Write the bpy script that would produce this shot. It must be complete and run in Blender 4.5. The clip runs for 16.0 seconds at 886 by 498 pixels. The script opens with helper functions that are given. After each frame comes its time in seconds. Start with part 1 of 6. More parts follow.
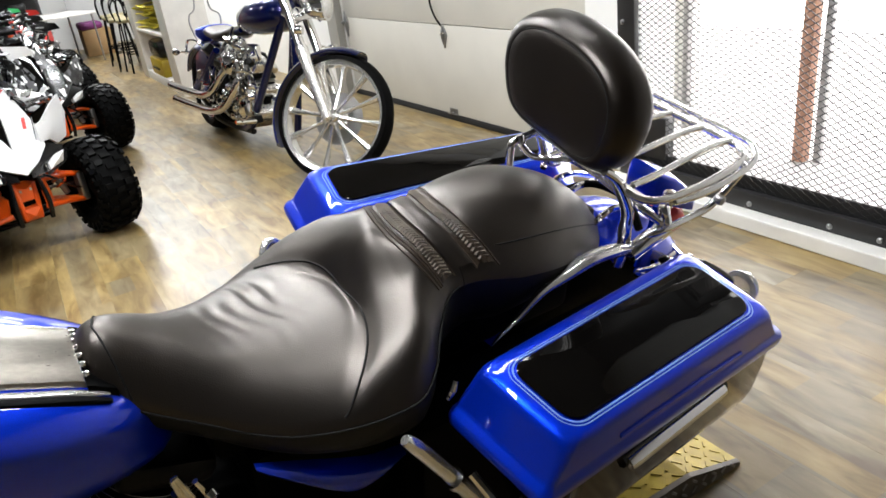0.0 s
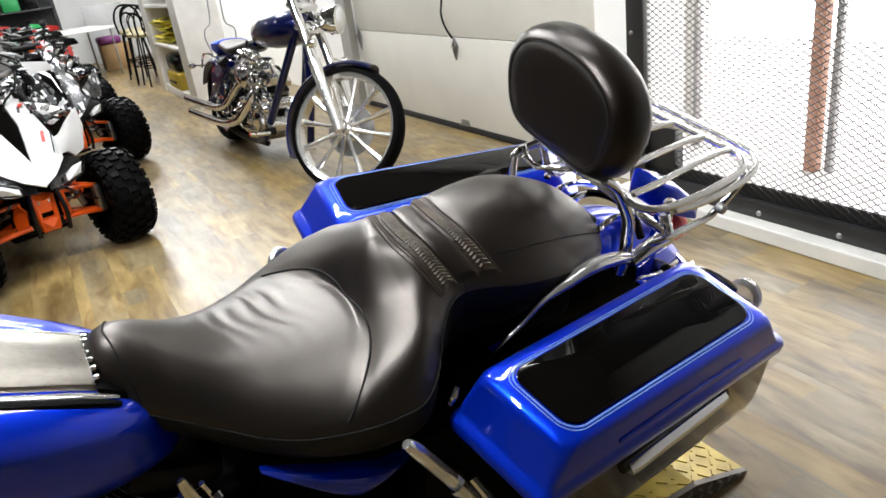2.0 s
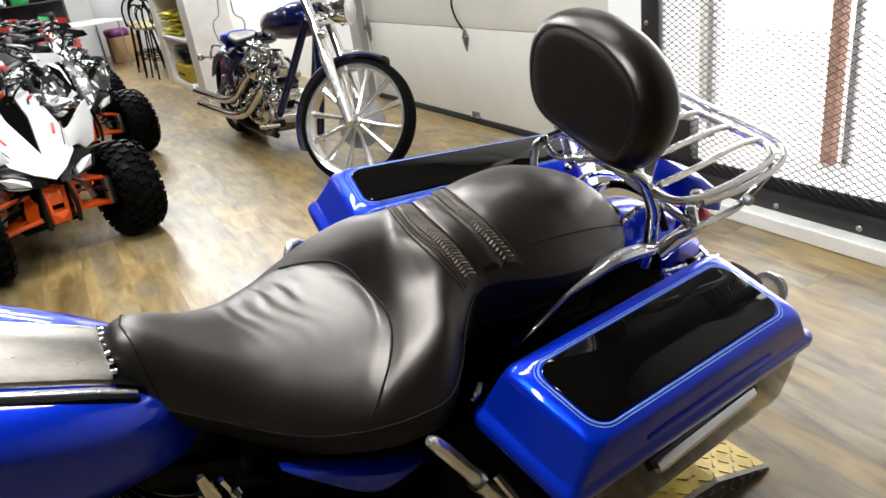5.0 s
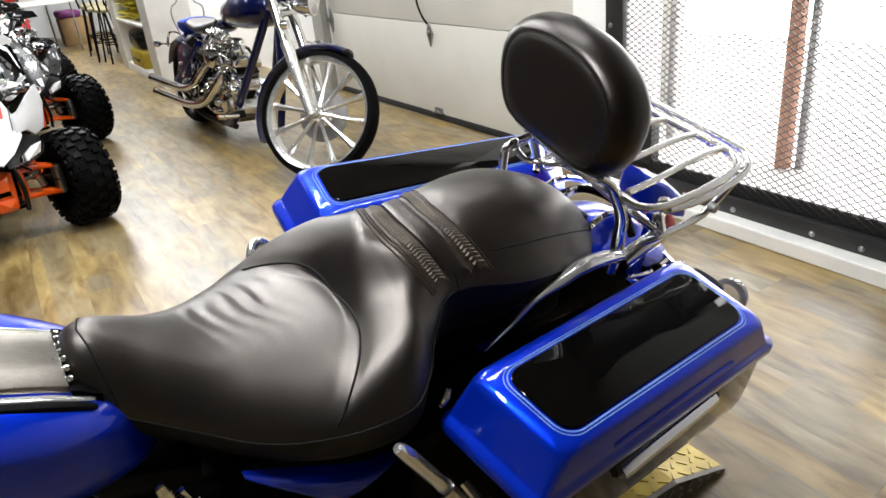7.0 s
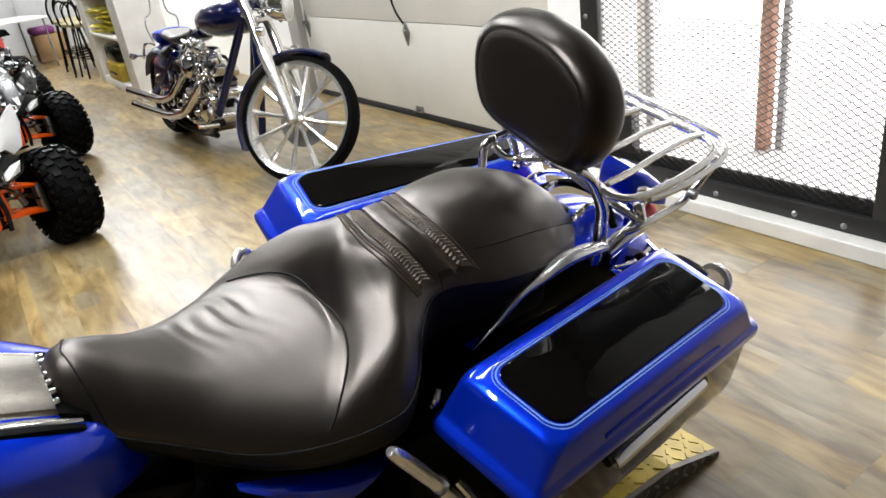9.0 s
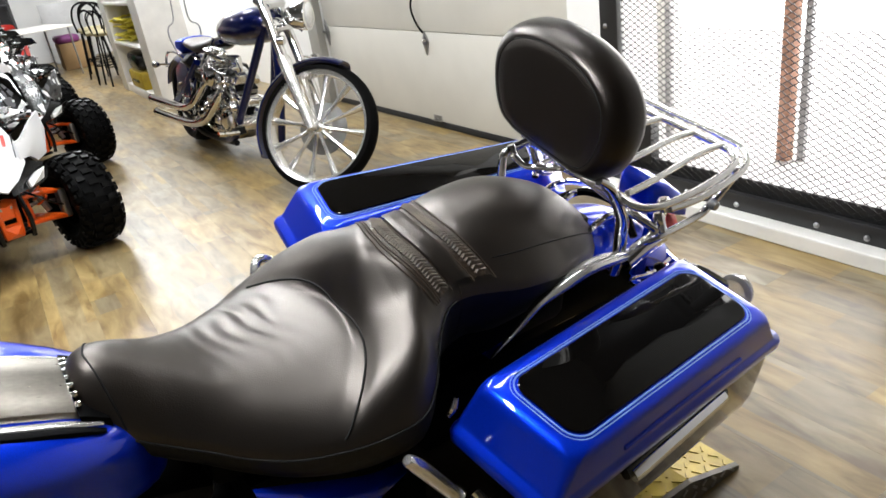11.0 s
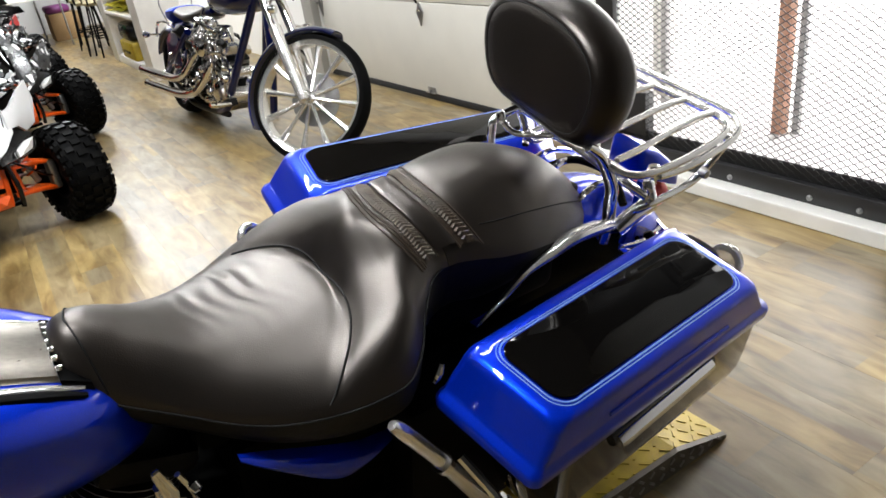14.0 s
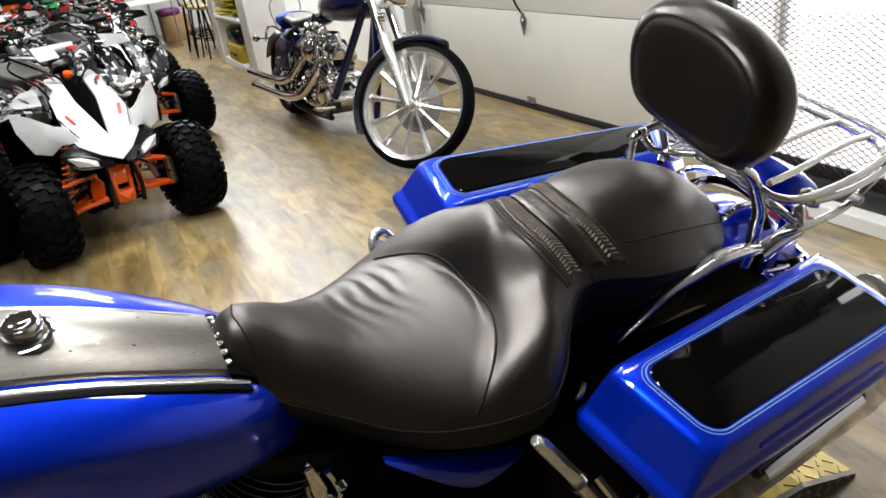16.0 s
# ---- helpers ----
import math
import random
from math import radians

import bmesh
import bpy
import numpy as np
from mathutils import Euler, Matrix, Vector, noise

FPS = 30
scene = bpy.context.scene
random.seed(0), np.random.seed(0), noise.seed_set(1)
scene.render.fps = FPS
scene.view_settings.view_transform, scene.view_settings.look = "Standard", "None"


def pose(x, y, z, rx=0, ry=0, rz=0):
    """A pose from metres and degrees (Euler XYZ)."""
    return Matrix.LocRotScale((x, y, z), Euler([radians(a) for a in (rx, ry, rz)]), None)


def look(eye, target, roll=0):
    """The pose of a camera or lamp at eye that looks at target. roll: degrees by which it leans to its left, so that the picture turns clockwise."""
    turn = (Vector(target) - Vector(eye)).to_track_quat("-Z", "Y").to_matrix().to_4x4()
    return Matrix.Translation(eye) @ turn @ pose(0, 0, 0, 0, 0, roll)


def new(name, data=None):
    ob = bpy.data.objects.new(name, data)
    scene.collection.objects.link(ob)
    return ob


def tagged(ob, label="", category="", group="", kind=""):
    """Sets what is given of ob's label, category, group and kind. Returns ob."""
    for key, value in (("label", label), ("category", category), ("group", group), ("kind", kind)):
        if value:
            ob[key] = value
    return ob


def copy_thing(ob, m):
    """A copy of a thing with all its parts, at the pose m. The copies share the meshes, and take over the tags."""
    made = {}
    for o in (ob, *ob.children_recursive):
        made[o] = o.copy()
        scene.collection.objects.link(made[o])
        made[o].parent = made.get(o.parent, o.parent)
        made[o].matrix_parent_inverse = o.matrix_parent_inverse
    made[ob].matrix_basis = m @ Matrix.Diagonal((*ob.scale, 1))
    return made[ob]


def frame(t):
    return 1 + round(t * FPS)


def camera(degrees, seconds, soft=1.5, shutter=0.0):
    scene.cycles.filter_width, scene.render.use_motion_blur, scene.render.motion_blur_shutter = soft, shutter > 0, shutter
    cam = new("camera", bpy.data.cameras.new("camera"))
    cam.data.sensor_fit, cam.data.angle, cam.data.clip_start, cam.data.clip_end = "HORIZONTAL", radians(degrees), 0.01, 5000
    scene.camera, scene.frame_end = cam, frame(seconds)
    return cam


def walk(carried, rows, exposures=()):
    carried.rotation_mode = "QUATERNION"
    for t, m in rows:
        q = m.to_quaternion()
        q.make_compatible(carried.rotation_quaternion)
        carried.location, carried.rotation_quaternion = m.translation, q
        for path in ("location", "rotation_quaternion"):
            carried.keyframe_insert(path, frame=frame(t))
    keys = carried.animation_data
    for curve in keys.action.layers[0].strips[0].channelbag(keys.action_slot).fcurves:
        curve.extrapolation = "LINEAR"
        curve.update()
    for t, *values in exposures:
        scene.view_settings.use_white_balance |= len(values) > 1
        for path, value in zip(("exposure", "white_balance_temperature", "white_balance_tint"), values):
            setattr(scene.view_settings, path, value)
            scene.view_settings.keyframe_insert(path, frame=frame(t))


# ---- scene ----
cam = camera(64.0, 16.0, soft=1.6)
PATH = [
    (0, (-0.038, 0.032, 1.256), (-1.646, 0.897, 0.439), -7.5),
    (0.5, (-0.04, 0.026, 1.256), (-1.656, 0.879, 0.443), -7.3),
    (1, (-0.033, 0.025, 1.256), (-1.646, 0.87, 0.43), -7.7),
    (1.5, (-0.027, 0.026, 1.256), (-1.649, 0.85, 0.427), -7.6),
    (2, (-0.008, 0.038, 1.258), (-1.645, 0.877, 0.475), -8.0),
    (2.5, (0.0, 0.04, 1.252), (-1.628, 0.891, 0.46), -8.5),
    (3, (0.001, 0.033, 1.252), (-1.636, 0.867, 0.463), -7.8),
    (3.5, (0.0, 0.032, 1.252), (-1.642, 0.86, 0.466), -7.8),
    (4, (-0.002, 0.031, 1.252), (-1.648, 0.858, 0.475), -7.7),
    (6.3, (-0.092, 0.024, 1.245), (-1.717, 0.84, 0.412), -9.3),
    (6.5, (-0.083, 0.025, 1.251), (-1.698, 0.864, 0.42), -8.8),
    (7, (-0.068, 0.022, 1.261), (-1.643, 0.935, 0.433), -5.8),
    (7.5, (-0.067, 0.036, 1.262), (-1.666, 0.913, 0.442), -7.1),
    (8, (-0.066, 0.046, 1.258), (-1.635, 0.943, 0.402), -8.4),
    (8.5, (-0.06, 0.04, 1.253), (-1.605, 0.959, 0.376), -8.9),
    (9, (-0.061, 0.032, 1.266), (-1.618, 0.966, 0.428), -8.5),
    (9.5, (-0.064, 0.028, 1.266), (-1.64, 0.933, 0.431), -8.5),
    (12, (-0.061, 0.033, 1.264), (-1.652, 0.942, 0.462), -8.4),
    (12.5, (-0.057, 0.037, 1.261), (-1.627, 0.965, 0.439), -8.7),
    (13, (-0.058, 0.038, 1.256), (-1.62, 0.966, 0.42), -7.9),
    (13.5, (-0.062, 0.041, 1.257), (-1.63, 0.961, 0.425), -8.6),
    (14, (-0.06, 0.041, 1.246), (-1.623, 0.932, 0.373), -8.3),
    (14.5, (-0.079, 0.04, 1.228), (-1.625, 0.889, 0.284), -7.2),
    (15, (-0.119, 0.042, 1.22), (-1.705, 0.772, 0.245), -7.7),
    (15.5, (-0.144, 0.02, 1.246), (-1.815, 0.669, 0.359), -8.6),
    (16, (-0.112, -0.051, 1.272), (-1.786, 0.662, 0.443), -8.2),
]
walk(cam, [(t, look(eye, target, roll)) for t, eye, target, roll in PATH], [(0, 0.02), (4, 0.0), (8, 0.02), (9.5, 0.06), (13, 0.03), (14.6, 0.02), (15.3, -0.12), (16, -0.11)])

# ---- light ----
world = bpy.data.worlds.new("world")
scene.world = world
world.use_nodes = True
world.node_tree.nodes["Background"].inputs["Color"].default_value = (1.0, 0.98, 0.95, 1)
world.node_tree.nodes["Background"].inputs["Strength"].default_value = 0.01


def area_lamp(name, m, sx, sy, watts, colour):
    data = bpy.data.lights.new(name, "AREA")
    data.shape, data.size, data.size_y, data.energy, data.color = "RECTANGLE", sx, sy, watts, colour
    ob = new(name, data)
    ob.matrix_world = m
    return ob


WARM, DAY = (0.955, 0.98, 1.0), (0.93, 0.97, 1.0)
CEIL = 3.3
LAMPS = [(-1.0, -0.5, 90), (-1.9, 1.5, 16), (-3.4, -1.35, 8), (-3.4, 0.3, 74), (-2.9, 0.75, 46), (-6.4, -1.2, 16), (-6.4, 1.3, 54), (-8.6, 1.6, 120), (-10.6, 1.2, 120), (-13.0, 1.2, 70), (-9.6, -1.5, 36)]
for lx, ly, watts in LAMPS:
    area_lamp("tube_light", pose(lx, ly, CEIL - 0.10), 0.12, 1.20, watts, WARM)


# ---- materials ----
def node_mat(name):
    m = bpy.data.materials.new(name)
    m.use_nodes = True
    return m, m.node_tree.nodes, m.node_tree.links, m.node_tree.nodes["Principled BSDF"]


def mat(name, colour, rough=0.5, metal=0.0, coat=0.0, bump=0.0, bump_scale=200.0, vary=0.0, vary_scale=6.0,
        rough_vary=0.0, spec=0.5, second=None, stretch=(1, 1, 1), emit=0.0):
    """A surface with a grain (bump), a slow change of colour and an uneven gloss."""
    m, n, l, b = node_mat(name)
    b.inputs["Base Color"].default_value = (*colour, 1)
    b.inputs["Roughness"].default_value = rough
    b.inputs["Metallic"].default_value = metal
    b.inputs["Coat Weight"].default_value = coat
    b.inputs["Coat Roughness"].default_value = 0.04
    b.inputs["Specular IOR Level"].default_value = spec
    tc = n.new("ShaderNodeTexCoord")
    mp = n.new("ShaderNodeMapping")
    mp.inputs["Scale"].default_value = stretch
    l.new(tc.outputs["Object"], mp.inputs["Vector"])
    if vary or rough_vary:
        t = n.new("ShaderNodeTexNoise")
        t.inputs["Scale"].default_value, t.inputs["Detail"].default_value = vary_scale, 6
        l.new(mp.outputs["Vector"], t.inputs["Vector"])
        if vary:
            r = n.new("ShaderNodeMix")
            r.data_type = "RGBA"
            other = second or tuple(c * (1 - vary) for c in colour)
            r.inputs["A"].default_value, r.inputs["B"].default_value = (*colour, 1), (*other, 1)
            c = n.new("ShaderNodeMapRange")
            c.inputs["From Min"].default_value, c.inputs["From Max"].default_value = 0.35, 0.68
            l.new(t.outputs["Fac"], c.inputs["Value"])
            l.new(c.outputs["Result"], r.inputs["Factor"])
            l.new(r.outputs["Result"], b.inputs["Base Color"])
        if rough_vary:
            c = n.new("ShaderNodeMapRange")
            c.inputs["To Min"].default_value, c.inputs["To Max"].default_value = max(0.02, rough - rough_vary), rough + rough_vary
            l.new(t.outputs["Fac"], c.inputs["Value"])
            l.new(c.outputs["Result"], b.inputs["Roughness"])
    if bump:
        t = n.new("ShaderNodeTexNoise")
        t.inputs["Scale"].default_value, t.inputs["Detail"].default_value = bump_scale, 4
        l.new(mp.outputs["Vector"], t.inputs["Vector"])
        u = n.new("ShaderNodeBump")
        u.inputs["Strength"].default_value, u.inputs["Distance"].default_value = bump, 0.002
        l.new(t.outputs["Fac"], u.inputs["Height"])
        l.new(u.outputs["Normal"], b.inputs["Normal"])
    if emit:
        b.inputs["Emission Color"].default_value = (*colour, 1)
        b.inputs["Emission Strength"].default_value = emit
    return m


def leather_mat(name, spec, smooth, dull):
    m, n, l, b = node_mat(name)
    tc = n.new("ShaderNodeTexCoord")
    grain = n.new("ShaderNodeTexVoronoi")
    grain.inputs["Scale"].default_value = 520
    l.new(tc.outputs["Object"], grain.inputs["Vector"])
    slow = n.new("ShaderNodeTexNoise")
    slow.inputs["Scale"].default_value, slow.inputs["Detail"].default_value = 7, 5
    l.new(tc.outputs["Object"], slow.inputs["Vector"])
    mix = n.new("ShaderNodeMix")
    mix.data_type = "RGBA"
    mix.inputs["A"].default_value, mix.inputs["B"].default_value = (0.0010, 0.0009, 0.0009, 1), (0.0055, 0.0030, 0.0018, 1)
    l.new(slow.outputs["Fac"], mix.inputs["Factor"])
    l.new(mix.outputs["Result"], b.inputs["Base Color"])
    rr = n.new("ShaderNodeMapRange")
    rr.inputs["To Min"].default_value, rr.inputs["To Max"].default_value = smooth, dull
    l.new(slow.outputs["Fac"], rr.inputs["Value"])
    l.new(rr.outputs["Result"], b.inputs["Roughness"])
    b.inputs["Specular IOR Level"].default_value = spec
    b.inputs["Specular Tint"].default_value = (1.0, 0.91, 0.83, 1)
    u = n.new("ShaderNodeBump")
    u.inputs["Strength"].default_value, u.inputs["Distance"].default_value = 0.22, 0.0008
    l.new(grain.outputs["Distance"], u.inputs["Height"])
    l.new(u.outputs["Normal"], b.inputs["Normal"])
    return m


def paint_mat(name, colour, flake, coat):
    """Metallic lacquer under a clear coat, with fine flakes."""
    m, n, l, b = node_mat(name)
    tc = n.new("ShaderNodeTexCoord")
    t = n.new("ShaderNodeTexNoise")
    t.inputs["Scale"].default_value, t.inputs["Detail"].default_value = 900, 2
    l.new(tc.outputs["Object"], t.inputs["Vector"])
    mix = n.new("ShaderNodeMix")
    mix.data_type = "RGBA"
    mix.inputs["A"].default_value, mix.inputs["B"].default_value = (*colour, 1), (*flake, 1)
    l.new(t.outputs["Fac"], mix.inputs["Factor"])
    l.new(mix.outputs["Result"], b.inputs["Base Color"])
    b.inputs["Metallic"].default_value, b.inputs["Roughness"].default_value = 0.62, 0.33
    b.inputs["Specular IOR Level"].default_value = 0.05
    b.inputs["Coat Weight"].default_value, b.inputs["Coat Roughness"].default_value = coat, 0.015
    return m


def floor_mat():
    m, n, l, b = node_mat("vinyl_plank")
    tc, info = n.new("ShaderNodeTexCoord"), n.new("ShaderNodeObjectInfo")
    geo = n.new("ShaderNodeNewGeometry")
    shift = n.new("ShaderNodeVectorMath")
    shift.operation = "MULTIPLY_ADD"
    comb = n.new("ShaderNodeCombineXYZ")
    tot = n.new("ShaderNodeMath")
    tot.operation = "ADD"
    l.new(info.outputs["Random"], tot.inputs[0])
    l.new(geo.outputs["Random Per Island"], tot.inputs[1])
    for k in range(3):
        l.new(tot.outputs[0], comb.inputs[k])
    shift.inputs[1].default_value = (37, 53, 11)
    l.new(comb.outputs[0], shift.inputs[0])
    l.new(tc.outputs["Object"], shift.inputs[2])
    mp = n.new("ShaderNodeMapping")
    mp.inputs["Scale"].default_value = (1.5, 6.0, 1)
    l.new(shift.outputs[0], mp.inputs["Vector"])
    grain = n.new("ShaderNodeTexNoise")
    grain.inputs["Scale"].default_value, grain.inputs["Detail"].default_value, grain.inputs["Distortion"].default_value = 3.0, 5, 0.5
    l.new(mp.outputs["Vector"], grain.inputs["Vector"])
    ramp = n.new("ShaderNodeValToRGB")
    e = ramp.color_ramp.elements
    e[0].position, e[0].color = 0.30, (0.120, 0.080, 0.034, 1)
    e[1].position, e[1].color = 0.72, (0.320, 0.265, 0.155, 1)
    mid = ramp.color_ramp.elements.new(0.5)
    mid.color = (0.222, 0.172, 0.088, 1)
    l.new(grain.outputs["Fac"], ramp.inputs["Fac"])
    tone = n.new("ShaderNodeHueSaturation")
    rng = n.new("ShaderNodeMapRange")
    rng.inputs["To Min"].default_value, rng.inputs["To Max"].default_value = 0.78, 1.16
    fr = n.new("ShaderNodeMath")
    fr.operation = "FRACT"
    l.new(tot.outputs[0], fr.inputs[0])
    l.new(fr.outputs[0], rng.inputs["Value"])
    # short printed strips, half a plank wide, some yellow and some grey
    strip = n.new("ShaderNodeVectorMath")
    strip.operation = "MULTIPLY"
    strip.inputs[1].default_value = (2.46, 11.236, 0)
    l.new(shift.outputs[0], strip.inputs[0])
    cell = n.new("ShaderNodeVectorMath")
    cell.operation = "FLOOR"
    l.new(strip.outputs[0], cell.inputs[0])
    toss = n.new("ShaderNodeTexWhiteNoise")
    toss.noise_dimensions = "2D"
    l.new(cell.outputs[0], toss.inputs["Vector"])
    hue = n.new("ShaderNodeMix")
    hue.data_type, hue.blend_type = "RGBA", "MULTIPLY"
    hue.inputs["Factor"].default_value = 1.0
    tint = n.new("ShaderNodeMix")
    tint.data_type = "RGBA"
    tint.inputs["A"].default_value, tint.inputs["B"].default_value = (1.24, 1.08, 0.74, 1), (0.86, 0.88, 1.0, 1)
    l.new(toss.outputs["Value"], tint.inputs["Factor"])
    l.new(ramp.outputs["Color"], hue.inputs["A"])
    l.new(tint.outputs["Result"], hue.inputs["B"])
    l.new(hue.outputs["Result"], tone.inputs["Color"])
    l.new(tone.outputs["Color"], b.inputs["Base Color"])
    dirt = n.new("ShaderNodeTexNoise")
    dirt.inputs["Scale"].default_value, dirt.inputs["Detail"].default_value = 1.7, 7
    l.new(tc.outputs["Object"], dirt.inputs["Vector"])
    worn = n.new("ShaderNodeMapRange")
    worn.inputs["From Min"].default_value, worn.inputs["From Max"].default_value = 0.34, 0.62
    worn.inputs["To Min"].default_value, worn.inputs["To Max"].default_value = 0.74, 1.10
    l.new(dirt.outputs["Fac"], worn.inputs["Value"])
    both = n.new("ShaderNodeMath")
    both.operation = "MULTIPLY"
    l.new(rng.outputs["Result"], both.inputs[0])
    l.new(worn.outputs["Result"], both.inputs[1])
    l.new(both.outputs[0], tone.inputs["Value"])
    rr = n.new("ShaderNodeMapRange")
    rr.inputs["To Min"].default_value, rr.inputs["To Max"].default_value = 0.22, 0.48
    l.new(dirt.outputs["Fac"], rr.inputs["Value"])
    l.new(rr.outputs["Result"], b.inputs["Roughness"])
    u = n.new("ShaderNodeBump")
    u.inputs["Strength"].default_value, u.inputs["Distance"].default_value = 0.25, 0.001
    l.new(grain.outputs["Fac"], u.inputs["Height"])
    l.new(u.outputs["Normal"], b.inputs["Normal"])
    return m


LEATHER = leather_mat("black_leather", 1.0, 0.33, 0.44)
PADVINYL = leather_mat("black_vinyl", 0.58, 0.25, 0.34)
BLUE = paint_mat("blue_lacquer", (0.0003, 0.0155, 0.36), (0.0009, 0.040, 0.76), 1.0)
NAVY = paint_mat("navy_lacquer", (0.0004, 0.0022, 0.028), (0.0006, 0.006, 0.085), 1.0)
PLANK = floor_mat()
GLOSSBLACK = mat("gloss_black", (0.0025, 0.0022, 0.002), 0.03, spec=0.20, vary=0.3)
CHROME = mat("chrome", (0.83, 0.83, 0.84), 0.07, 1.0, rough_vary=0.03, vary_scale=12)
ALLOY = mat("brushed_alloy", (0.25, 0.232, 0.205), 0.30, 1.0, rough_vary=0.07, bump=0.04, bump_scale=6, vary=0.14, vary_scale=8, stretch=(0.3, 25, 25))
STEEL = mat("dull_steel", (0.42, 0.42, 0.42), 0.38, 1.0, vary=0.3, bump=0.1)
PINSTRIPE = mat("pinstripe", (0.16, 0.30, 0.74), 0.4, coat=0.2, vary=0.1)
SKIRT = mat("dull_leather_skirt", (0.0045, 0.0036, 0.003), 0.6, spec=0.3, bump=0.35, bump_scale=55, vary=0.5, vary_scale=9)
SEAM = mat("seam_thread", (0.008, 0.008, 0.008), 0.62, spec=0.2, bump=0.4, bump_scale=900, vary=0.2)
RUBBER = mat("tyre_rubber", (0.0018, 0.0018, 0.0019), 0.6, spec=0.05, bump=0.3, bump_scale=160, vary=0.35, vary_scale=9)
TREADRUBBER = mat("worn_tread", (0.0018, 0.0018, 0.0018), 0.42, spec=0.07, bump=0.2, bump_scale=120, vary=0.4, vary_scale=20)
DARKMETAL = mat("black_engine_metal", (0.003, 0.003, 0.0033), 0.45, 0.1, spec=0.18, bump=0.3, bump_scale=220, vary=0.3)
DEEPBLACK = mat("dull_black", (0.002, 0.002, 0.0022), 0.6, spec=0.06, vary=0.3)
REDLENS = mat("red_lens", (0.92, 0.05, 0.04), 0.3, coat=0.4, vary=0.25)
CLEARLENS = mat("clear_lens", (0.80, 0.80, 0.79), 0.1, coat=1.0, vary=0.2, vary_scale=60)
LENSGLASS = mat("clear_signal_glass", (0.92, 0.90, 0.86), 0.06, vary=0.05)
LENSGLASS.node_tree.nodes["Principled BSDF"].inputs["Transmission Weight"].default_value = 0.75
POLISHED = mat("polished_aluminium", (0.94, 0.93, 0.91), 0.20, 0.88, rough_vary=0.06, vary=0.15, vary_scale=10)
ORANGE = mat("orange_powder_coat", (0.86, 0.11, 0.008), 0.34, coat=0.35, vary=0.25, bump=0.06)
WHITEPLASTIC = mat("white_plastic", (0.55, 0.55, 0.55), 0.28, coat=0.3, vary=0.06, rough_vary=0.08)
BLACKPLASTIC = mat("black_plastic", (0.003, 0.003, 0.0033), 0.24, spec=0.3, vary=0.35, rough_vary=0.06)
REDDECAL = mat("red_decal", (0.55, 0.03, 0.02), 0.35, vary=0.15)
WALLPAINT = mat("white_wall_paint", (0.90, 0.895, 0.88), 0.62, bump=0.12, bump_scale=140, vary=0.06, vary_scale=2.5)
DOORPAINT = mat("cream_door_steel", (0.66, 0.64, 0.58), 0.42, bump=0.07, bump_scale=500, vary=0.08, vary_scale=2.2)
TRIMWHITE = mat("white_trim_paint", (0.84, 0.82, 0.78), 0.45, vary=0.12, bump=0.1, bump_scale=60)
JAMB = mat("grey_jamb", (0.33, 0.32, 0.29), 0.5, vary=0.2, vary_scale=3)
BLACKSTEEL = mat("black_painted_steel", (0.022, 0.022, 0.023), 0.45, vary=0.35, bump=0.1, bump_scale=120)
SEALRUBBER = mat("door_seal", (0.010, 0.010, 0.011), 0.7, vary=0.3)
OUTWALL = mat("outside_wall", (0.70, 0.69, 0.67), 0.7, bump=0.1, vary=0.1)
# grey of the out-of-view walls, set low so pad and lacquer mirror less
UNSEENWALL = mat("unseen_wall_grey", (0.12, 0.118, 0.115), 0.7, bump=0.1, vary=0.08)
# assumed ceiling tone, dark so that upward faces pick up little ambient light
UNSEENCEIL = mat("unseen_ceiling_grey", (0.16, 0.16, 0.16), 0.8, bump=0.1, vary=0.06)
YELLOWPAINT = mat("yellow_tread_plate", (0.50, 0.36, 0.016), 0.42, 0.2, vary=0.35, second=(0.34, 0.24, 0.020), vary_scale=14, rough_vary=0.1)
EDGEPLATE = mat("dull_steel_edge", (0.15, 0.13, 0.10), 0.45, 0.3, vary=0.4, vary_scale=16)
CASEBLACK = mat("gloss_dark_case", (0.004, 0.0038, 0.004), 0.10, spec=0.6, coat=0.6, vary=0.3)
GREYPLATE = mat("steel_tread_plate", (0.42, 0.41, 0.38), 0.42, 0.5, vary=0.4, vary_scale=16)
YELLOWCLOTH = mat("yellow_strap", (0.78, 0.68, 0.05), 0.7, vary=0.35, bump=0.5, bump_scale=90)
CARDBOARD = mat("cardboard", (0.32, 0.20, 0.09), 0.75, vary=0.2, bump=0.1)
BROWNPOST = mat("rust_brown_post", (0.40, 0.21, 0.14), 0.6, vary=0.3, vary_scale=20)
GREYPOST = mat("grey_post", (0.30, 0.29, 0.29), 0.5, vary=0.25)
CONCRETE = mat("pale_concrete", (0.50, 0.49, 0.48), 0.7, vary=0.15, bump=0.2, bump_scale=80)
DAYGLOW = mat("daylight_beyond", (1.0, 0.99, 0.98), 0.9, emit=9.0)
LAMPGLOW = mat("lamp_diffuser", (1.0, 0.95, 0.86), 0.6, emit=7.0)
CANEMAT = mat("chair_seat_cloth", (0.34, 0.29, 0.16), 0.7, vary=0.3, bump=0.4)
BLUECLOTH = mat("blue_inset", (0.01, 0.06, 0.75), 0.4, vary=0.2)
PURPLE = mat("purple_wrap", (0.16, 0.02, 0.14), 0.5, vary=0.3)
REDPLASTIC = mat("red_plastic", (0.42, 0.02, 0.015), 0.28, coat=0.3, vary=0.2)
GREENPLASTIC = mat("green_plastic", (0.02, 0.30, 0.08), 0.4, vary=0.2)


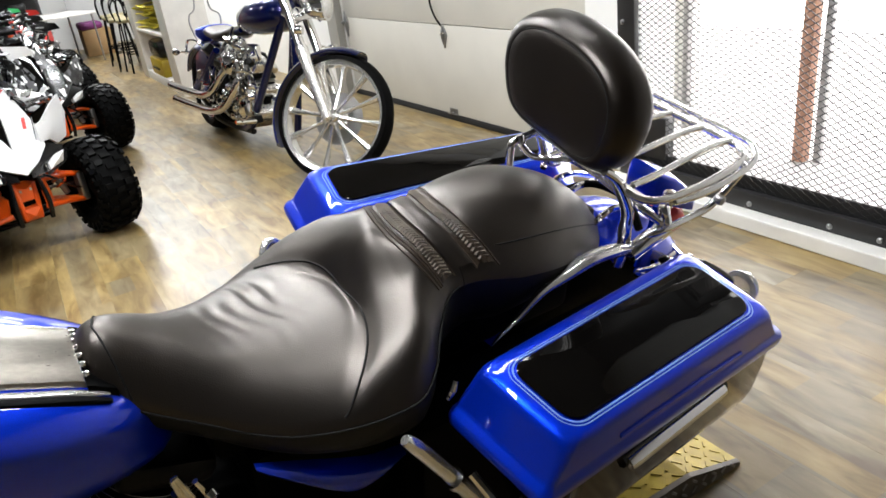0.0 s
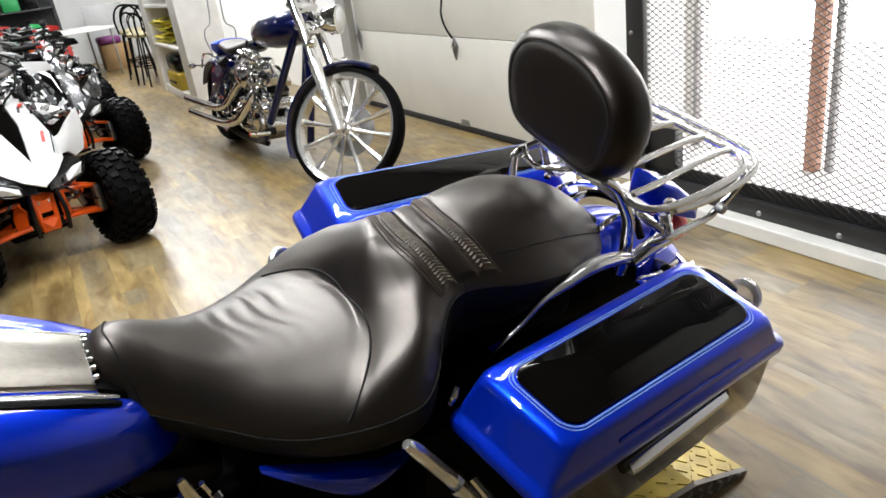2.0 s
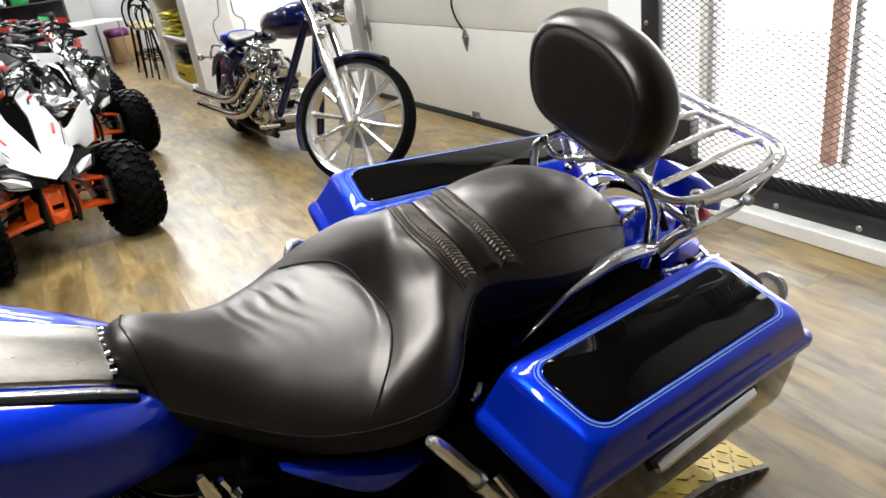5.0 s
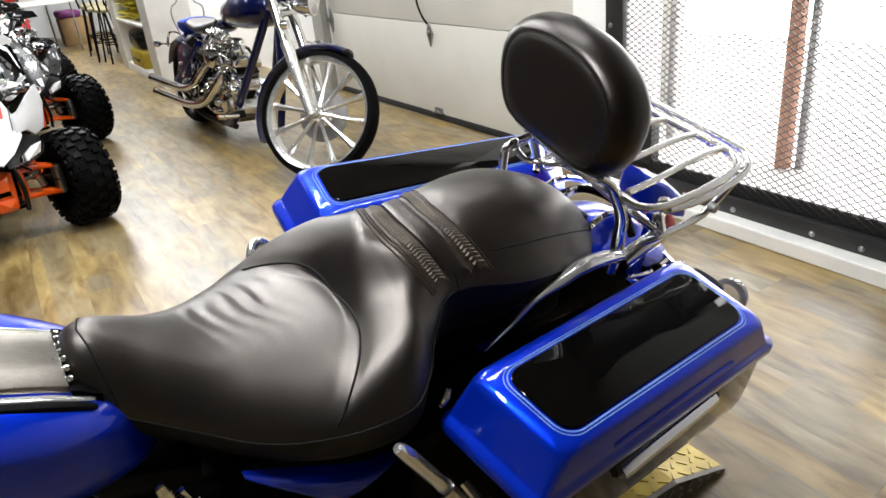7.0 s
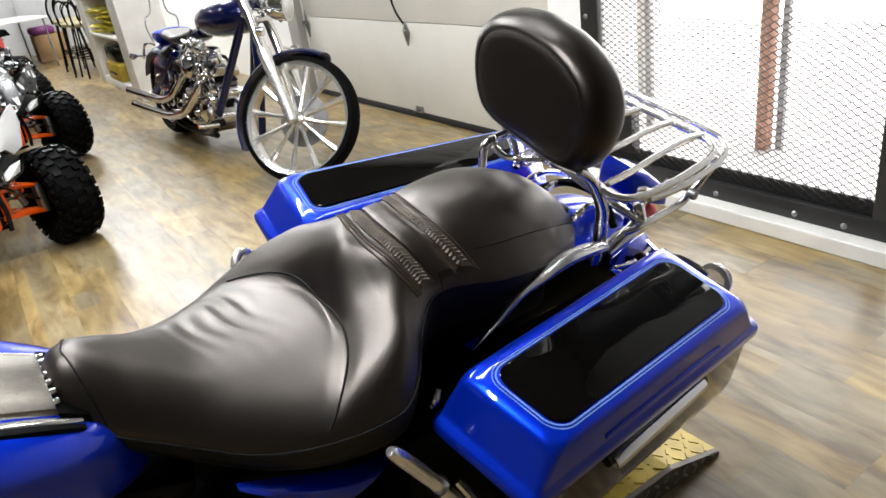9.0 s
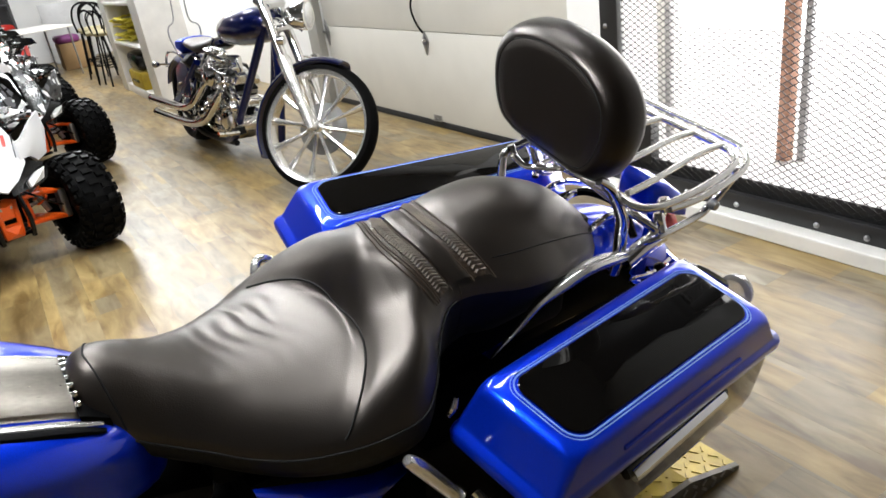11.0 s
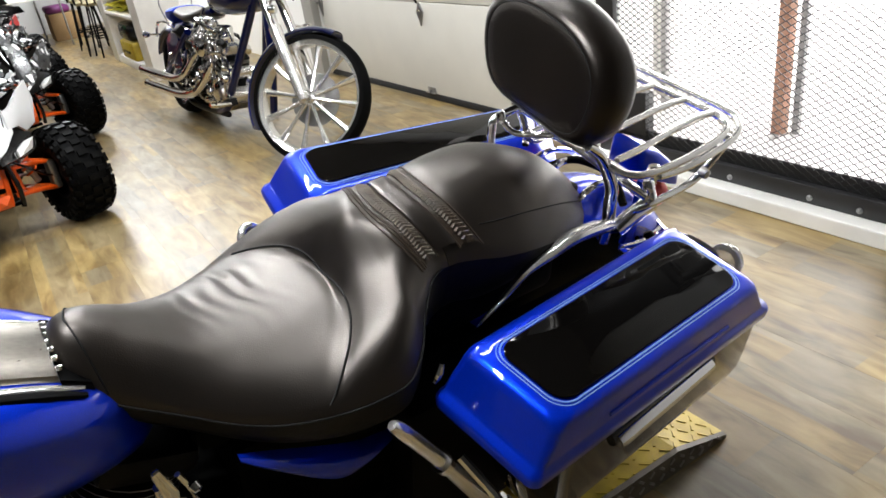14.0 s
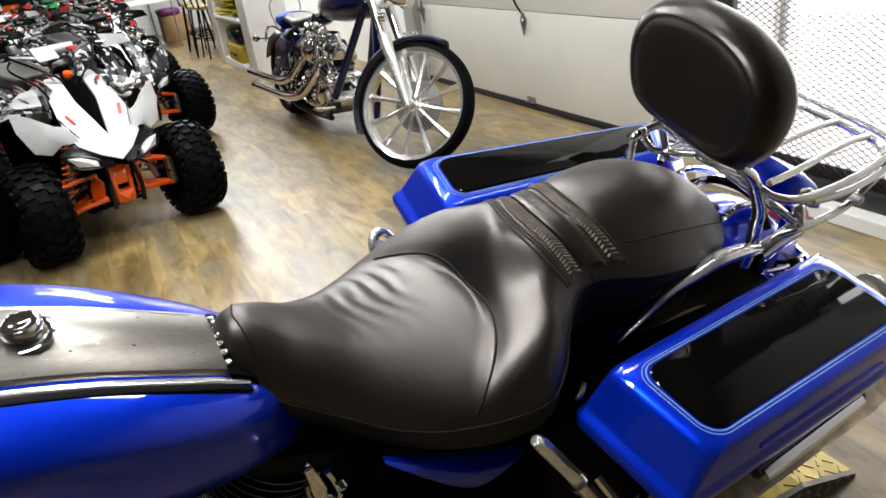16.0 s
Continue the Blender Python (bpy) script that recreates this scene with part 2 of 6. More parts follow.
def shard_mat(name, dark, mid, light, scale):
    """Printed graphic of angular black, silver and white shards under gloss."""
    m, n, l, b = node_mat(name)
    tc, mp = n.new("ShaderNodeTexCoord"), n.new("ShaderNodeMapping")
    mp.inputs["Scale"].default_value = (1.0, 2.2, 1.4)
    mp.inputs["Rotation"].default_value = (0.3, 0.4, 0.6)
    l.new(tc.outputs["Object"], mp.inputs["Vector"])
    v = n.new("ShaderNodeTexVoronoi")
    v.inputs["Scale"].default_value = scale
    l.new(mp.outputs["Vector"], v.inputs["Vector"])
    sep = n.new("ShaderNodeSeparateColor")
    l.new(v.outputs["Color"], sep.inputs["Color"])
    ramp = n.new("ShaderNodeValToRGB")
    ramp.color_ramp.interpolation = "CONSTANT"
    e = ramp.color_ramp.elements
    e[0].position, e[0].color = 0.0, (*dark, 1)
    e[1].position, e[1].color = 0.62, (*mid, 1)
    ramp.color_ramp.elements.new(0.80).color = (*light, 1)
    l.new(sep.outputs["Red"], ramp.inputs["Fac"])
    l.new(ramp.outputs["Color"], b.inputs["Base Color"])
    b.inputs["Roughness"].default_value = 0.22
    b.inputs["Coat Weight"].default_value = 0.3
    return m


FROST = shard_mat("silver_shard_print", (0.003, 0.003, 0.003), (0.10, 0.10, 0.105), (0.82, 0.82, 0.83), 19)


# ---- builders ----
def finish(name, bm, material, smooth=True, angle=40):
    me = bpy.data.meshes.new(name)
    bmesh.ops.recalc_face_normals(bm, faces=bm.faces)
    if smooth:
        limit = radians(angle)
        for f in bm.faces:
            f.smooth = True
        for e in bm.edges:
            if len(e.link_faces) == 2 and e.calc_face_angle(0) > limit:
                e.smooth = False
    bm.to_mesh(me)
    bm.free()
    me.materials.append(material)
    return me


def part(name, bm, material, parent, label="", smooth=True, angle=40):
    """One mesh object under a thing or under a part."""
    ob = new(name, finish(name, bm, material, smooth, angle))
    if parent is not None:
        ob.parent = parent
    if label:
        tagged(ob, label)
    return ob


def thing(name, m, label, category, group="", kind=""):
    ob = new(name)
    ob.empty_display_size = 0.05
    ob.matrix_world = m
    return tagged(ob, label, category, group, kind)


def solid(name, bm, material, label, category, group="", kind="", m=None, smooth=True):
    ob = new(name, finish(name, bm, material, smooth))
    if m is not None:
        ob.matrix_world = m
    return tagged(ob, label, category, group, kind)


def add_box(bm, lo, hi, bevel=0.0, m=None, seg=2):
    lo, hi = Vector(lo), Vector(hi)
    made = bmesh.ops.create_cube(bm, size=1.0)["verts"]
    for v in made:
        v.co = Vector([(lo[k] + hi[k]) / 2 + v.co[k] * (hi[k] - lo[k]) for k in range(3)])
    if bevel:
        edges = list({e for v in made for e in v.link_edges})
        out = bmesh.ops.bevel(bm, geom=edges, offset=bevel, segments=seg, affect="EDGES", profile=0.5)
        made = list({v for f in out["faces"] for v in f.verts} | {v for v in made if v.is_valid})
    if m is not None:
        bmesh.ops.transform(bm, matrix=m, verts=made)
    return made


def box(lo, hi, bevel=0.0, m=None, seg=2):
    bm = bmesh.new()
    add_box(bm, lo, hi, bevel, m, seg)
    return bm


def smooth_path(points, closed=False, steps=6):
    pts = [Vector(p) for p in points]
    n = len(pts)
    out = []
    for i in range(n if closed else n - 1):
        a, b, c, d = (pts[(i + k) % n] if closed else pts[min(max(i + k, 0), n - 1)] for k in (-1, 0, 1, 2))
        for s in range(steps):
            t = s / steps
            out.append(0.5 * (2 * b + (c - a) * t + (2 * a - 5 * b + 4 * c - d) * t * t + (3 * b - a - 3 * c + d) * t ** 3))
    if not closed:
        out.append(pts[-1])
    return out


def add_tube(bm, points, radius, sides=10, closed=False, smooth=True, steps=6, flat=1.0, up=None):
    """A round (or flattened) bar along the points; radius may be a list, one for each point."""
    radii = list(radius) if isinstance(radius, (list, tuple)) else [radius] * len(points)
    path = smooth_path(points, closed, steps) if smooth else [Vector(p) for p in points]
    count = len(path)

    def rad(i):
        f = i / max(1, count - 1) * (len(radii) - 1)
        k = min(int(f), len(radii) - 2) if len(radii) > 1 else 0
        return radii[k] + (radii[min(k + 1, len(radii) - 1)] - radii[k]) * (f - k)

    rings, normal = [], None
    for i, p in enumerate(path):
        a = path[(i - 1) % count] if closed or i else p
        b = path[(i + 1) % count] if closed or i < count - 1 else p
        t = (b - a).normalized()
        if normal is None:
            normal = Vector(up) if up else (Vector((0, 0, 1)) if abs(t.z) < 0.9 else Vector((1, 0, 0)))
        elif up:
            normal = Vector(up)
        normal = (normal - t * normal.dot(t)).normalized()
        side = t.cross(normal)
        r = rad(i)
        rings.append([bm.verts.new(p + r * (math.cos(w) * side + flat * math.sin(w) * normal)) for w in
                      (2 * math.pi * k / sides for k in range(sides))])
    pairs = list(zip(rings, rings[1:])) + ([(rings[-1], rings[0])] if closed else [])
    for a, b in pairs:
        for k in range(sides):
            bm.faces.new((a[k], a[(k + 1) % sides], b[(k + 1) % sides], b[k]))
    if not closed:
        bm.faces.new(rings[0][::-1])
        bm.faces.new(rings[-1])


def tube(points, radius, sides=10, **kw):
    bm = bmesh.new()
    add_tube(bm, points, radius, sides, **kw)
    return bm


def add_lathe(bm, profile, sides=32, m=None, closed=False):
    """Turns rows of (radius, along) about the y axis."""
    m = m or Matrix()
    rings = [[bm.verts.new(m @ Vector((r * math.cos(a), y, r * math.sin(a)))) for a in (2 * math.pi * k / sides for k in range(sides))]
             for r, y in profile]
    for a, b in list(zip(rings, rings[1:])) + ([(rings[-1], rings[0])] if closed else []):
        for k in range(sides):
            bm.faces.new((a[k], a[(k + 1) % sides], b[(k + 1) % sides], b[k]))
    if not closed:
        bm.faces.new(rings[0][::-1])
        bm.faces.new(rings[-1])


def lathe(profile, sides=32, m=None, closed=False):
    bm = bmesh.new()
    add_lathe(bm, profile, sides, m, closed)
    return bm


def add_rod(bm, a, b, r0, r1=None, sides=10):
    add_tube(bm, [a, b], [r0, r0 if r1 is None else r1], sides, smooth=False)


def loft(rows, close_ring=True, cap=True):
    """Skins rows of points; every row has the same count."""
    bm = bmesh.new()
    rings = [[bm.verts.new(p) for p in row] for row in rows]
    n = len(rings[0])
    for a, b in zip(rings, rings[1:]):
        for k in range(n if close_ring else n - 1):
            bm.faces.new((a[k], a[(k + 1) % n], b[(k + 1) % n], b[k]))
    if cap and close_ring:
        bm.faces.new(rings[0][::-1])
        bm.faces.new(rings[-1])
    return bm


def prism(outline, depth, m=None, bevel=0.0):
    """A plate from an outline in x and z, thick along y."""
    bm = bmesh.new()
    front = [bm.verts.new((x, 0, z)) for x, z in outline]
    back = [bm.verts.new((x, depth, z)) for x, z in outline]
    n = len(outline)
    bm.faces.new(front)
    bm.faces.new(back[::-1])
    for k in range(n):
        bm.faces.new((front[k], back[k], back[(k + 1) % n], front[(k + 1) % n]))
    if bevel:
        bmesh.ops.bevel(bm, geom=list(bm.edges), offset=bevel, segments=2, affect="EDGES", profile=0.5)
    if m is not None:
        bmesh.ops.transform(bm, matrix=m, verts=bm.verts)
    return bm


def interp(table, x):
    """Smooth reading of rows (x, a, b, ...) between their x."""
    if x <= table[0][0]:
        return table[0][1:]
    for i in range(len(table) - 1):
        if x <= table[i + 1][0]:
            p0, p1, p2, p3 = (table[min(max(i + k, 0), len(table) - 1)] for k in (-1, 0, 1, 2))
            h = p2[0] - p1[0]
            t = (x - p1[0]) / h
            out = []
            for a, b, c, d in zip(p0[1:], p1[1:], p2[1:], p3[1:]):
                m1 = (c - a) / max(1e-6, p2[0] - p0[0]) * h
                m2 = (d - b) / max(1e-6, p3[0] - p1[0]) * h
                out.append((2 * t ** 3 - 3 * t * t + 1) * b + (t ** 3 - 2 * t * t + t) * m1 + (-2 * t ** 3 + 3 * t * t) * c + (t ** 3 - t * t) * m2)
            return out
    return table[-1][1:]


# ---- the room ----
WALL_Y, GATE_Y = 2.586, 2.41
DOOR_L, DOOR_R, GATE_L, GATE_R = -6.05, -2.90, -2.52, -1.075
X0, X1, Y0 = -16.0, 3.6, -4.2


def structure(name, bm, material, label, smooth=False):
    return solid(name, bm, material, label, name.split("_")[0], kind="structure", smooth=smooth)


floor = structure("floor", box((X0, Y0, -0.12), (X1, WALL_Y + 0.02, -0.004)), PLANK, "worn beige and brown wood-look vinyl plank floor")
# ceiling out of view, its dark tone chosen for the reflections below
structure("ceiling", box((X0, Y0, CEIL), (X1, WALL_Y + 0.2, CEIL + 0.1)), UNSEENCEIL, "unseen ceiling, dark grey to hold down reflections")
# south and east walls are added out of view, dark to cut bounce light
structure("wall_south", box((X0 - 0.15, Y0 - 0.15, -0.12), (X1 + 0.15, Y0, CEIL)), UNSEENWALL, "unseen grey closing wall, kept dark to dim reflections")
structure("wall_east", box((X1, Y0, -0.12), (X1 + 0.15, WALL_Y + 0.2, CEIL)), UNSEENWALL, "unseen grey closing wall, kept dark to dim reflections")
structure("wall_west", box((X0 - 0.15, Y0, -0.12), (X0, WALL_Y + 0.2, CEIL)), WALLPAINT, "plain white painted end wall")

# back wall: pieces round the roller door and the gate
bm = bmesh.new()
add_box(bm, (X0, WALL_Y, -0.12), (DOOR_L - 0.02, WALL_Y + 0.2, CEIL))
add_box(bm, (DOOR_L - 0.02, WALL_Y, 2.75), (DOOR_R, WALL_Y + 0.2, CEIL))
add_box(bm, (GATE_R + 0.02, WALL_Y, -0.12), (X1, WALL_Y + 0.2, CEIL))
structure("wall_north", bm, WALLPAINT, "white painted back wall with a garage door and a mesh gate")
bm = bmesh.new()
add_box(bm, (DOOR_R, WALL_Y - 0.03, 0.0), (GATE_L, WALL_Y + 0.2, 2.75), 0.004)
structure("wall_pier", bm, WALLPAINT, "white painted pier between garage door and gate")
structure("lintel", box((GATE_L, WALL_Y - 0.03, 2.0), (GATE_R + 0.02, WALL_Y + 0.2, CEIL)), BLACKSTEEL, "black steel lintel above the mesh gate")
structure("door_jamb", box((DOOR_L - 0.22, WALL_Y - 0.07, 0.0), (DOOR_L - 0.01, WALL_Y - 0.001, 2.75), 0.006), JAMB, "grey steel jamb beside the garage door")
structure("baseboard", box((GATE_L - 0.02, GATE_Y - 0.07, 0.0), (X1, GATE_Y + 0.05, 0.062), 0.006), TRIMWHITE, "white painted kerb board under the mesh gate")
structure("threshold", box((GATE_L, GATE_Y + 0.051, -0.02), (GATE_R + 0.02, WALL_Y + 0.2, 0.055)), CONCRETE, "pale concrete threshold behind the gate")

# garage door: sections, seal, handle, brackets
door = thing("door_garage", pose(0, WALL_Y + 0.01, 0), "cream steel sectional garage door, closed", "door", kind="structure")
section, gap = 0.622, 0.004
z = 0.045
while z < 2.7:
    top = min(z + section - gap, 2.75)
    b = box((DOOR_L, 0.0, z), (DOOR_R, 0.045, top), 0.005)
    part("door_section", b, DOORPAINT, door)
    z += section
part("bottom_seal", box((DOOR_L, -0.004, 0.0), (DOOR_R, 0.045, 0.044), 0.006), SEALRUBBER, door, "black rubber seal along the floor")
lock = part("lock_plate", prism([(-0.041, 0.605), (0.0, 0.665), (0.041, 0.605), (0.0, 0.507)], -0.012, pose(-4.38, -0.001, 0.0), 0.003), STEEL, door, "diamond-shaped steel lock plate")
part("lock_handle", tube([(-4.38, -0.03, 0.605), (-4.355, -0.035, 0.617), (-4.34, -0.03, 0.612)], 0.008, 8), CHROME, lock)
part("pull_cord", tube([(-4.38, -0.02, 0.66), (-4.40, -0.05, 0.73), (-4.425, -0.06, 0.82), (-4.40, -0.06, 0.90), (-4.41, -0.03, 1.02)], 0.007, 8), DARKMETAL, door, "dark pull cord hanging from the lock")
br = bmesh.new()
add_box(br, (-4.42, -0.022, 0.048), (-4.30, -0.001, 0.056), 0.002)
add_box(br, (-4.41, -0.008, 0.05), (-4.31, -0.001, 0.088), 0.002)
add_rod(br, (-4.36, -0.03, 0.062), (-4.36, -0.001, 0.062), 0.008)
part("bottom_bracket", br, STEEL, door)
for hz in (0.62, 1.245, 1.87):
    hb = prism([(0.0, hz + 0.10), (0.035, hz + 0.03), (0.05, hz), (0.03, hz - 0.05), (0.02, hz - 0.12), (-0.02, hz - 0.02)], -0.014, pose(DOOR_L + 0.03, -0.001, 0.0), 0.003)
    add_rod(hb, (DOOR_L - 0.03, -0.02, hz), (DOOR_L + 0.05, -0.02, hz), 0.012)
    part("edge_hinge", hb, STEEL, door, "galvanised roller hinge on the door edge")

# mesh gate: angle frame, bolts, expanded metal
gate = thing("mesh_gate", pose(0, GATE_Y, 0.062), "black steel gate filled with expanded metal mesh", "gate", kind="structure")
GH, FW = 1.95, 0.085
for name, lo, hi in (("frame_bottom", (GATE_L, 0, 0.0), (GATE_R, 0.03, 0.072)), ("frame_top", (GATE_L, 0, GH - FW), (GATE_R, 0.03, GH)),
                     ("frame_side", (GATE_L, -0.001, 0.073), (GATE_L + FW + 0.02, 0.03, GH - FW - 0.001)), ("frame_side", (GATE_R - FW, -0.001, 0.073), (GATE_R, 0.03, GH - FW - 0.001))):
    part(name, box(lo, hi, 0.004), BLACKSTEEL, gate)
for bx in (-2.28, -2.03, -1.78, -1.436, -1.25):
    part("bolt", lathe([(0.0005, -0.009), (0.007, -0.008), (0.011, -0.004), (0.012, 0.001)], 12, pose(bx, 0, 0.025)), STEEL, gate)
for bz in (0.72, 1.3):
    part("bolt", lathe([(0.0005, -0.01), (0.007, -0.009), (0.011, -0.005), (0.012, 0.0)], 12, pose(GATE_L + 0.035, 0, bz)), STEEL, gate)
part("latch_box", box((GATE_L + 0.08, 0.032, 0.10), (GATE_L + 0.26, 0.09, 0.30), 0.006), BLACKSTEEL, gate, "black steel box behind the mesh")


def strands(x0, x1, z0, z1, long, short, w, y):
    verts, faces = [], []

    def strand(a, b):
        dx, dz = b[0] - a[0], b[1] - a[1]
        n = math.hypot(dx, dz)
        ox, oz = -dz / n * w / 2, dx / n * w / 2
        k = len(verts)
        for p, yy in ((a, y - 0.003), (b, y + 0.003)):
            verts.extend(((p[0] + ox, yy - w / 2, p[1] + oz), (p[0] - ox, yy - w / 2, p[1] - oz), (p[0] - ox, yy + w / 2, p[1] - oz), (p[0] + ox, yy + w / 2, p[1] + oz)))
        for q in range(4):
            r = (q + 1) % 4
            faces.append((k + q, k + r, k + 4 + r, k + 4 + q))

    rows, cols = int((z1 - z0) / (short / 2)), int((x1 - x0) / long)
    for j in range(rows):
        za, zb = z0 + j * short / 2, z0 + (j + 1) * short / 2
        for i in range(cols + 1):
            xa = x0 + i * long + (0 if j % 2 == 0 else long / 2)
            for xb in (xa - long / 2, xa + long / 2):
                if x0 - 0.001 <= min(xa, xb) and max(xa, xb) <= x1 + 0.001:
                    strand((xa, za), (xb, zb))
    me = bpy.data.meshes.new("mesh_infill")
    me.from_pydata(verts, [], faces)
    me.materials.append(BLACKSTEEL)
    return me


infill = new("mesh_infill", strands(GATE_L + 0.06, GATE_R - 0.05, 0.04, GH - 0.04, 0.046, 0.027, 0.0030, 0.036))
infill.parent = gate
tagged(infill, "black expanded metal mesh with small diamonds", kind="stuff")

# beyond the gate
structure("ground_outside", box((-9.0, WALL_Y + 0.2, -0.15), (6.0, 6.5, -0.01)), CONCRETE, "pale sunlit concrete yard beyond the gate")
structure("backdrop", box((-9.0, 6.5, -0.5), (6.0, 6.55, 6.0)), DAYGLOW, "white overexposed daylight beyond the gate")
solid("post", box((-2.135, 3.20, 0.0), (-2.075, 3.26, 2.6), 0.006), BROWNPOST, "rusty brown square post standing behind the mesh gate", "post", kind="structure", m=pose(0, 0, -0.01))
solid("post", box((-2.05, 3.24, 0.0), (-2.015, 3.275, 2.6), 0.006), GREYPOST, "grey steel post standing beside a brown post", "post", kind="structure", m=pose(0, 0, -0.01))
solid("post", box((-2.875, 3.24, 0.0), (-2.840, 3.28, 2.6), 0.006), GREYPOST, "slim grey steel post standing behind the mesh gate", "post", kind="structure", m=pose(0, 0, -0.01))

structure("wall_outside", box((-9.0, 3.55, -0.1), (-3.10, 3.65, 2.9)), OUTWALL, "pale wall outside beyond the gate")
part("inner_angle", box((GATE_L + 0.08, 0.045, 0.0), (GATE_R - 0.06, 0.052, 0.125), 0.002), BLACKSTEEL, gate, "second dark steel angle behind the mesh")

# ceiling lamps
for lx, ly, watts in LAMPS:
    lamp = thing("ceiling_light", pose(lx, ly, CEIL), "white strip light with two glowing tubes on the ceiling", "ceiling light", "ceiling lights")
    part("housing", box((-0.09, -0.63, -0.05), (0.09, 0.63, 0.0), 0.006), TRIMWHITE, lamp)
    for ty in (-0.045, 0.045):
        part("tube", tube([(ty, -0.60, -0.072), (ty, 0.60, -0.072)], 0.013, 10, smooth=False), LAMPGLOW, lamp, "glowing fluorescent tube")


# ---- the blue touring motorcycle ----
BIKE = pose(-1.229, 0.5, 0.0, 14, 0, 91.2)
bike = thing("touring_motorcycle", BIKE, "blue touring motorcycle with black leather seat, leaning on its stand", "motorcycle")


def side(p, s):
    return (p[0], p[1] * s, p[2])


# seat: rows of x, half width, crown, rim height, underside
SEAT = [
    (-0.527, 0.040, 0.800, 0.785, 0.765),
    (-0.518, 0.060, 0.838, 0.785, 0.750),
    (-0.490, 0.078, 0.856, 0.780, 0.735),
    (-0.450, 0.096, 0.842, 0.758, 0.710),
    (-0.400, 0.120, 0.806, 0.733, 0.680),
    (-0.345, 0.152, 0.782, 0.710, 0.650),
    (-0.290, 0.182, 0.800, 0.702, 0.630),
    (-0.220, 0.212, 0.824, 0.708, 0.620),
    (-0.160, 0.226, 0.846, 0.715, 0.620),
    (-0.110, 0.224, 0.860, 0.722, 0.620),
    (-0.075, 0.200, 0.868, 0.744, 0.620),
    (-0.040, 0.158, 0.868, 0.770, 0.630),
    (0.000, 0.124, 0.862, 0.792, 0.640),
    (0.040, 0.120, 0.866, 0.798, 0.640),
    (0.080, 0.130, 0.880, 0.796, 0.645),
    (0.130, 0.142, 0.886, 0.788, 0.650),
    (0.190, 0.146, 0.884, 0.780, 0.660),
    (0.250, 0.136, 0.866, 0.766, 0.665),
    (0.315, 0.114, 0.834, 0.744, 0.675),
    (0.370, 0.085, 0.788, 0.724, 0.680),
    (0.408, 0.054, 0.746, 0.708, 0.690),
    (0.426, 0.025, 0.718, 0.702, 0.692),
]
# crown of the sunken cushion in front of the seam
CUSHION = [(-0.527, 0.800), (-0.518, 0.838), (-0.490, 0.856), (-0.450, 0.842), (-0.400, 0.806), (-0.345, 0.778), (-0.290, 0.766), (-0.220, 0.762), (-0.160, 0.768), (-0.10, 0.776)]


def seat_row(x):
    return interp(SEAT, x)


def seam_x(y):
    """Where the seam at the foot of the bolster crosses the seat."""
    return -0.130 - 0.088 * abs((y + 0.025) / 0.175) ** 2.8


def seat_z(x, y):
    """Height of the seat's top at a place: a sunken cushion, a bolster that rises behind its seam."""
    w, zc, zr, zb = seat_row(x)
    v = min(1.0, abs(y) / max(w, 1e-4))
    wing = min(1.0, max(0.0, -y / 0.09)) * min(1.0, max(0.0, (-0.02 - x) / 0.05))
    high = zr + (zc - zr) * (1 - v ** 2.4) * (1 - wing) + (zc - 0.036 - zr) * (1 - v ** 6) * wing
    high -= 0.007 * math.exp(-((x + 0.06) / 0.05) ** 2) * math.exp(-(v / 0.3) ** 2)
    if x > 0.0:
        return high
    wide = min(1.0, max(0.0, (x + 0.42) / 0.12))
    low = zr + (interp(CUSHION, x)[0] - zr) * (1 - v ** (2.3 + 0.9 * wide))
    d = x - seam_x(y)
    off = min(1.0, max(0.0, abs(y + 0.005) / 0.15))
    off = off * off * (3 - 2 * off)
    rise = min(1.0, max(0.0, (d + 0.03 * off) / (0.062 + 0.115 * off)))
    low -= 0.006 * wide * math.exp(-(d / 0.016) ** 2) * (1 - v ** 4)
    z = low + max(0.0, high - low) * ((1 - (1 - rise) ** 2.0) * (1 - off) + rise * off)
    # creases that fan out over the cushion
    f = math.exp(-((x + 0.27) / 0.075) ** 2) * math.exp(-((y - 0.06) / 0.09) ** 2) * min(1.0, max(0.0, -d / 0.03))
    z += 0.0020 * f * math.sin((x + 0.35 * y) * 190 + 3.0 * noise.noise((x * 9, y * 14, 1.0))) * (0.65 + noise.noise((x * 22, y * 16, 3.0)))
    return z


def seat_flank(x, s, zr, w, zb):
    """Points of the flank from the rim down, on the side s."""
    k = min(1.0, max(0.0, (x + 0.06) / 0.12))
    out = [(x, s * w * 1.03, zr - 0.012), (x, s * w * 1.03, zr - 0.03)]
    for f, drop in ((1.0 - 0.10 * k, 0.5), (0.95 - 0.22 * k, 0.85), (0.82 - 0.27 * k, 1.0)):
        out.append((x, s * w * f, zr - 0.03 - (zr - 0.03 - zb) * drop))
    return out


def seat_rows(xa, xb, count):
    """Rows of the padded top and of the skirt below its rim."""
    tops, skirts = [], []
    for i in range(count + 1):
        x = xa + (xb - xa) * i / count
        w, zc, zr, zb = seat_row(x)
        left, right = seat_flank(x, -1, zr, w, zb), seat_flank(x, 1, zr, w, zb)
        tops.append([left[0]] + [(x, y, seat_z(x, y)) for y in [-w + 2 * w * k / 48 for k in range(49)]] + [right[0]])
        skirts.append([(x, y * 0.995, z - 0.0005) for _, y, z in right + left[::-1]])
    return tops, skirts


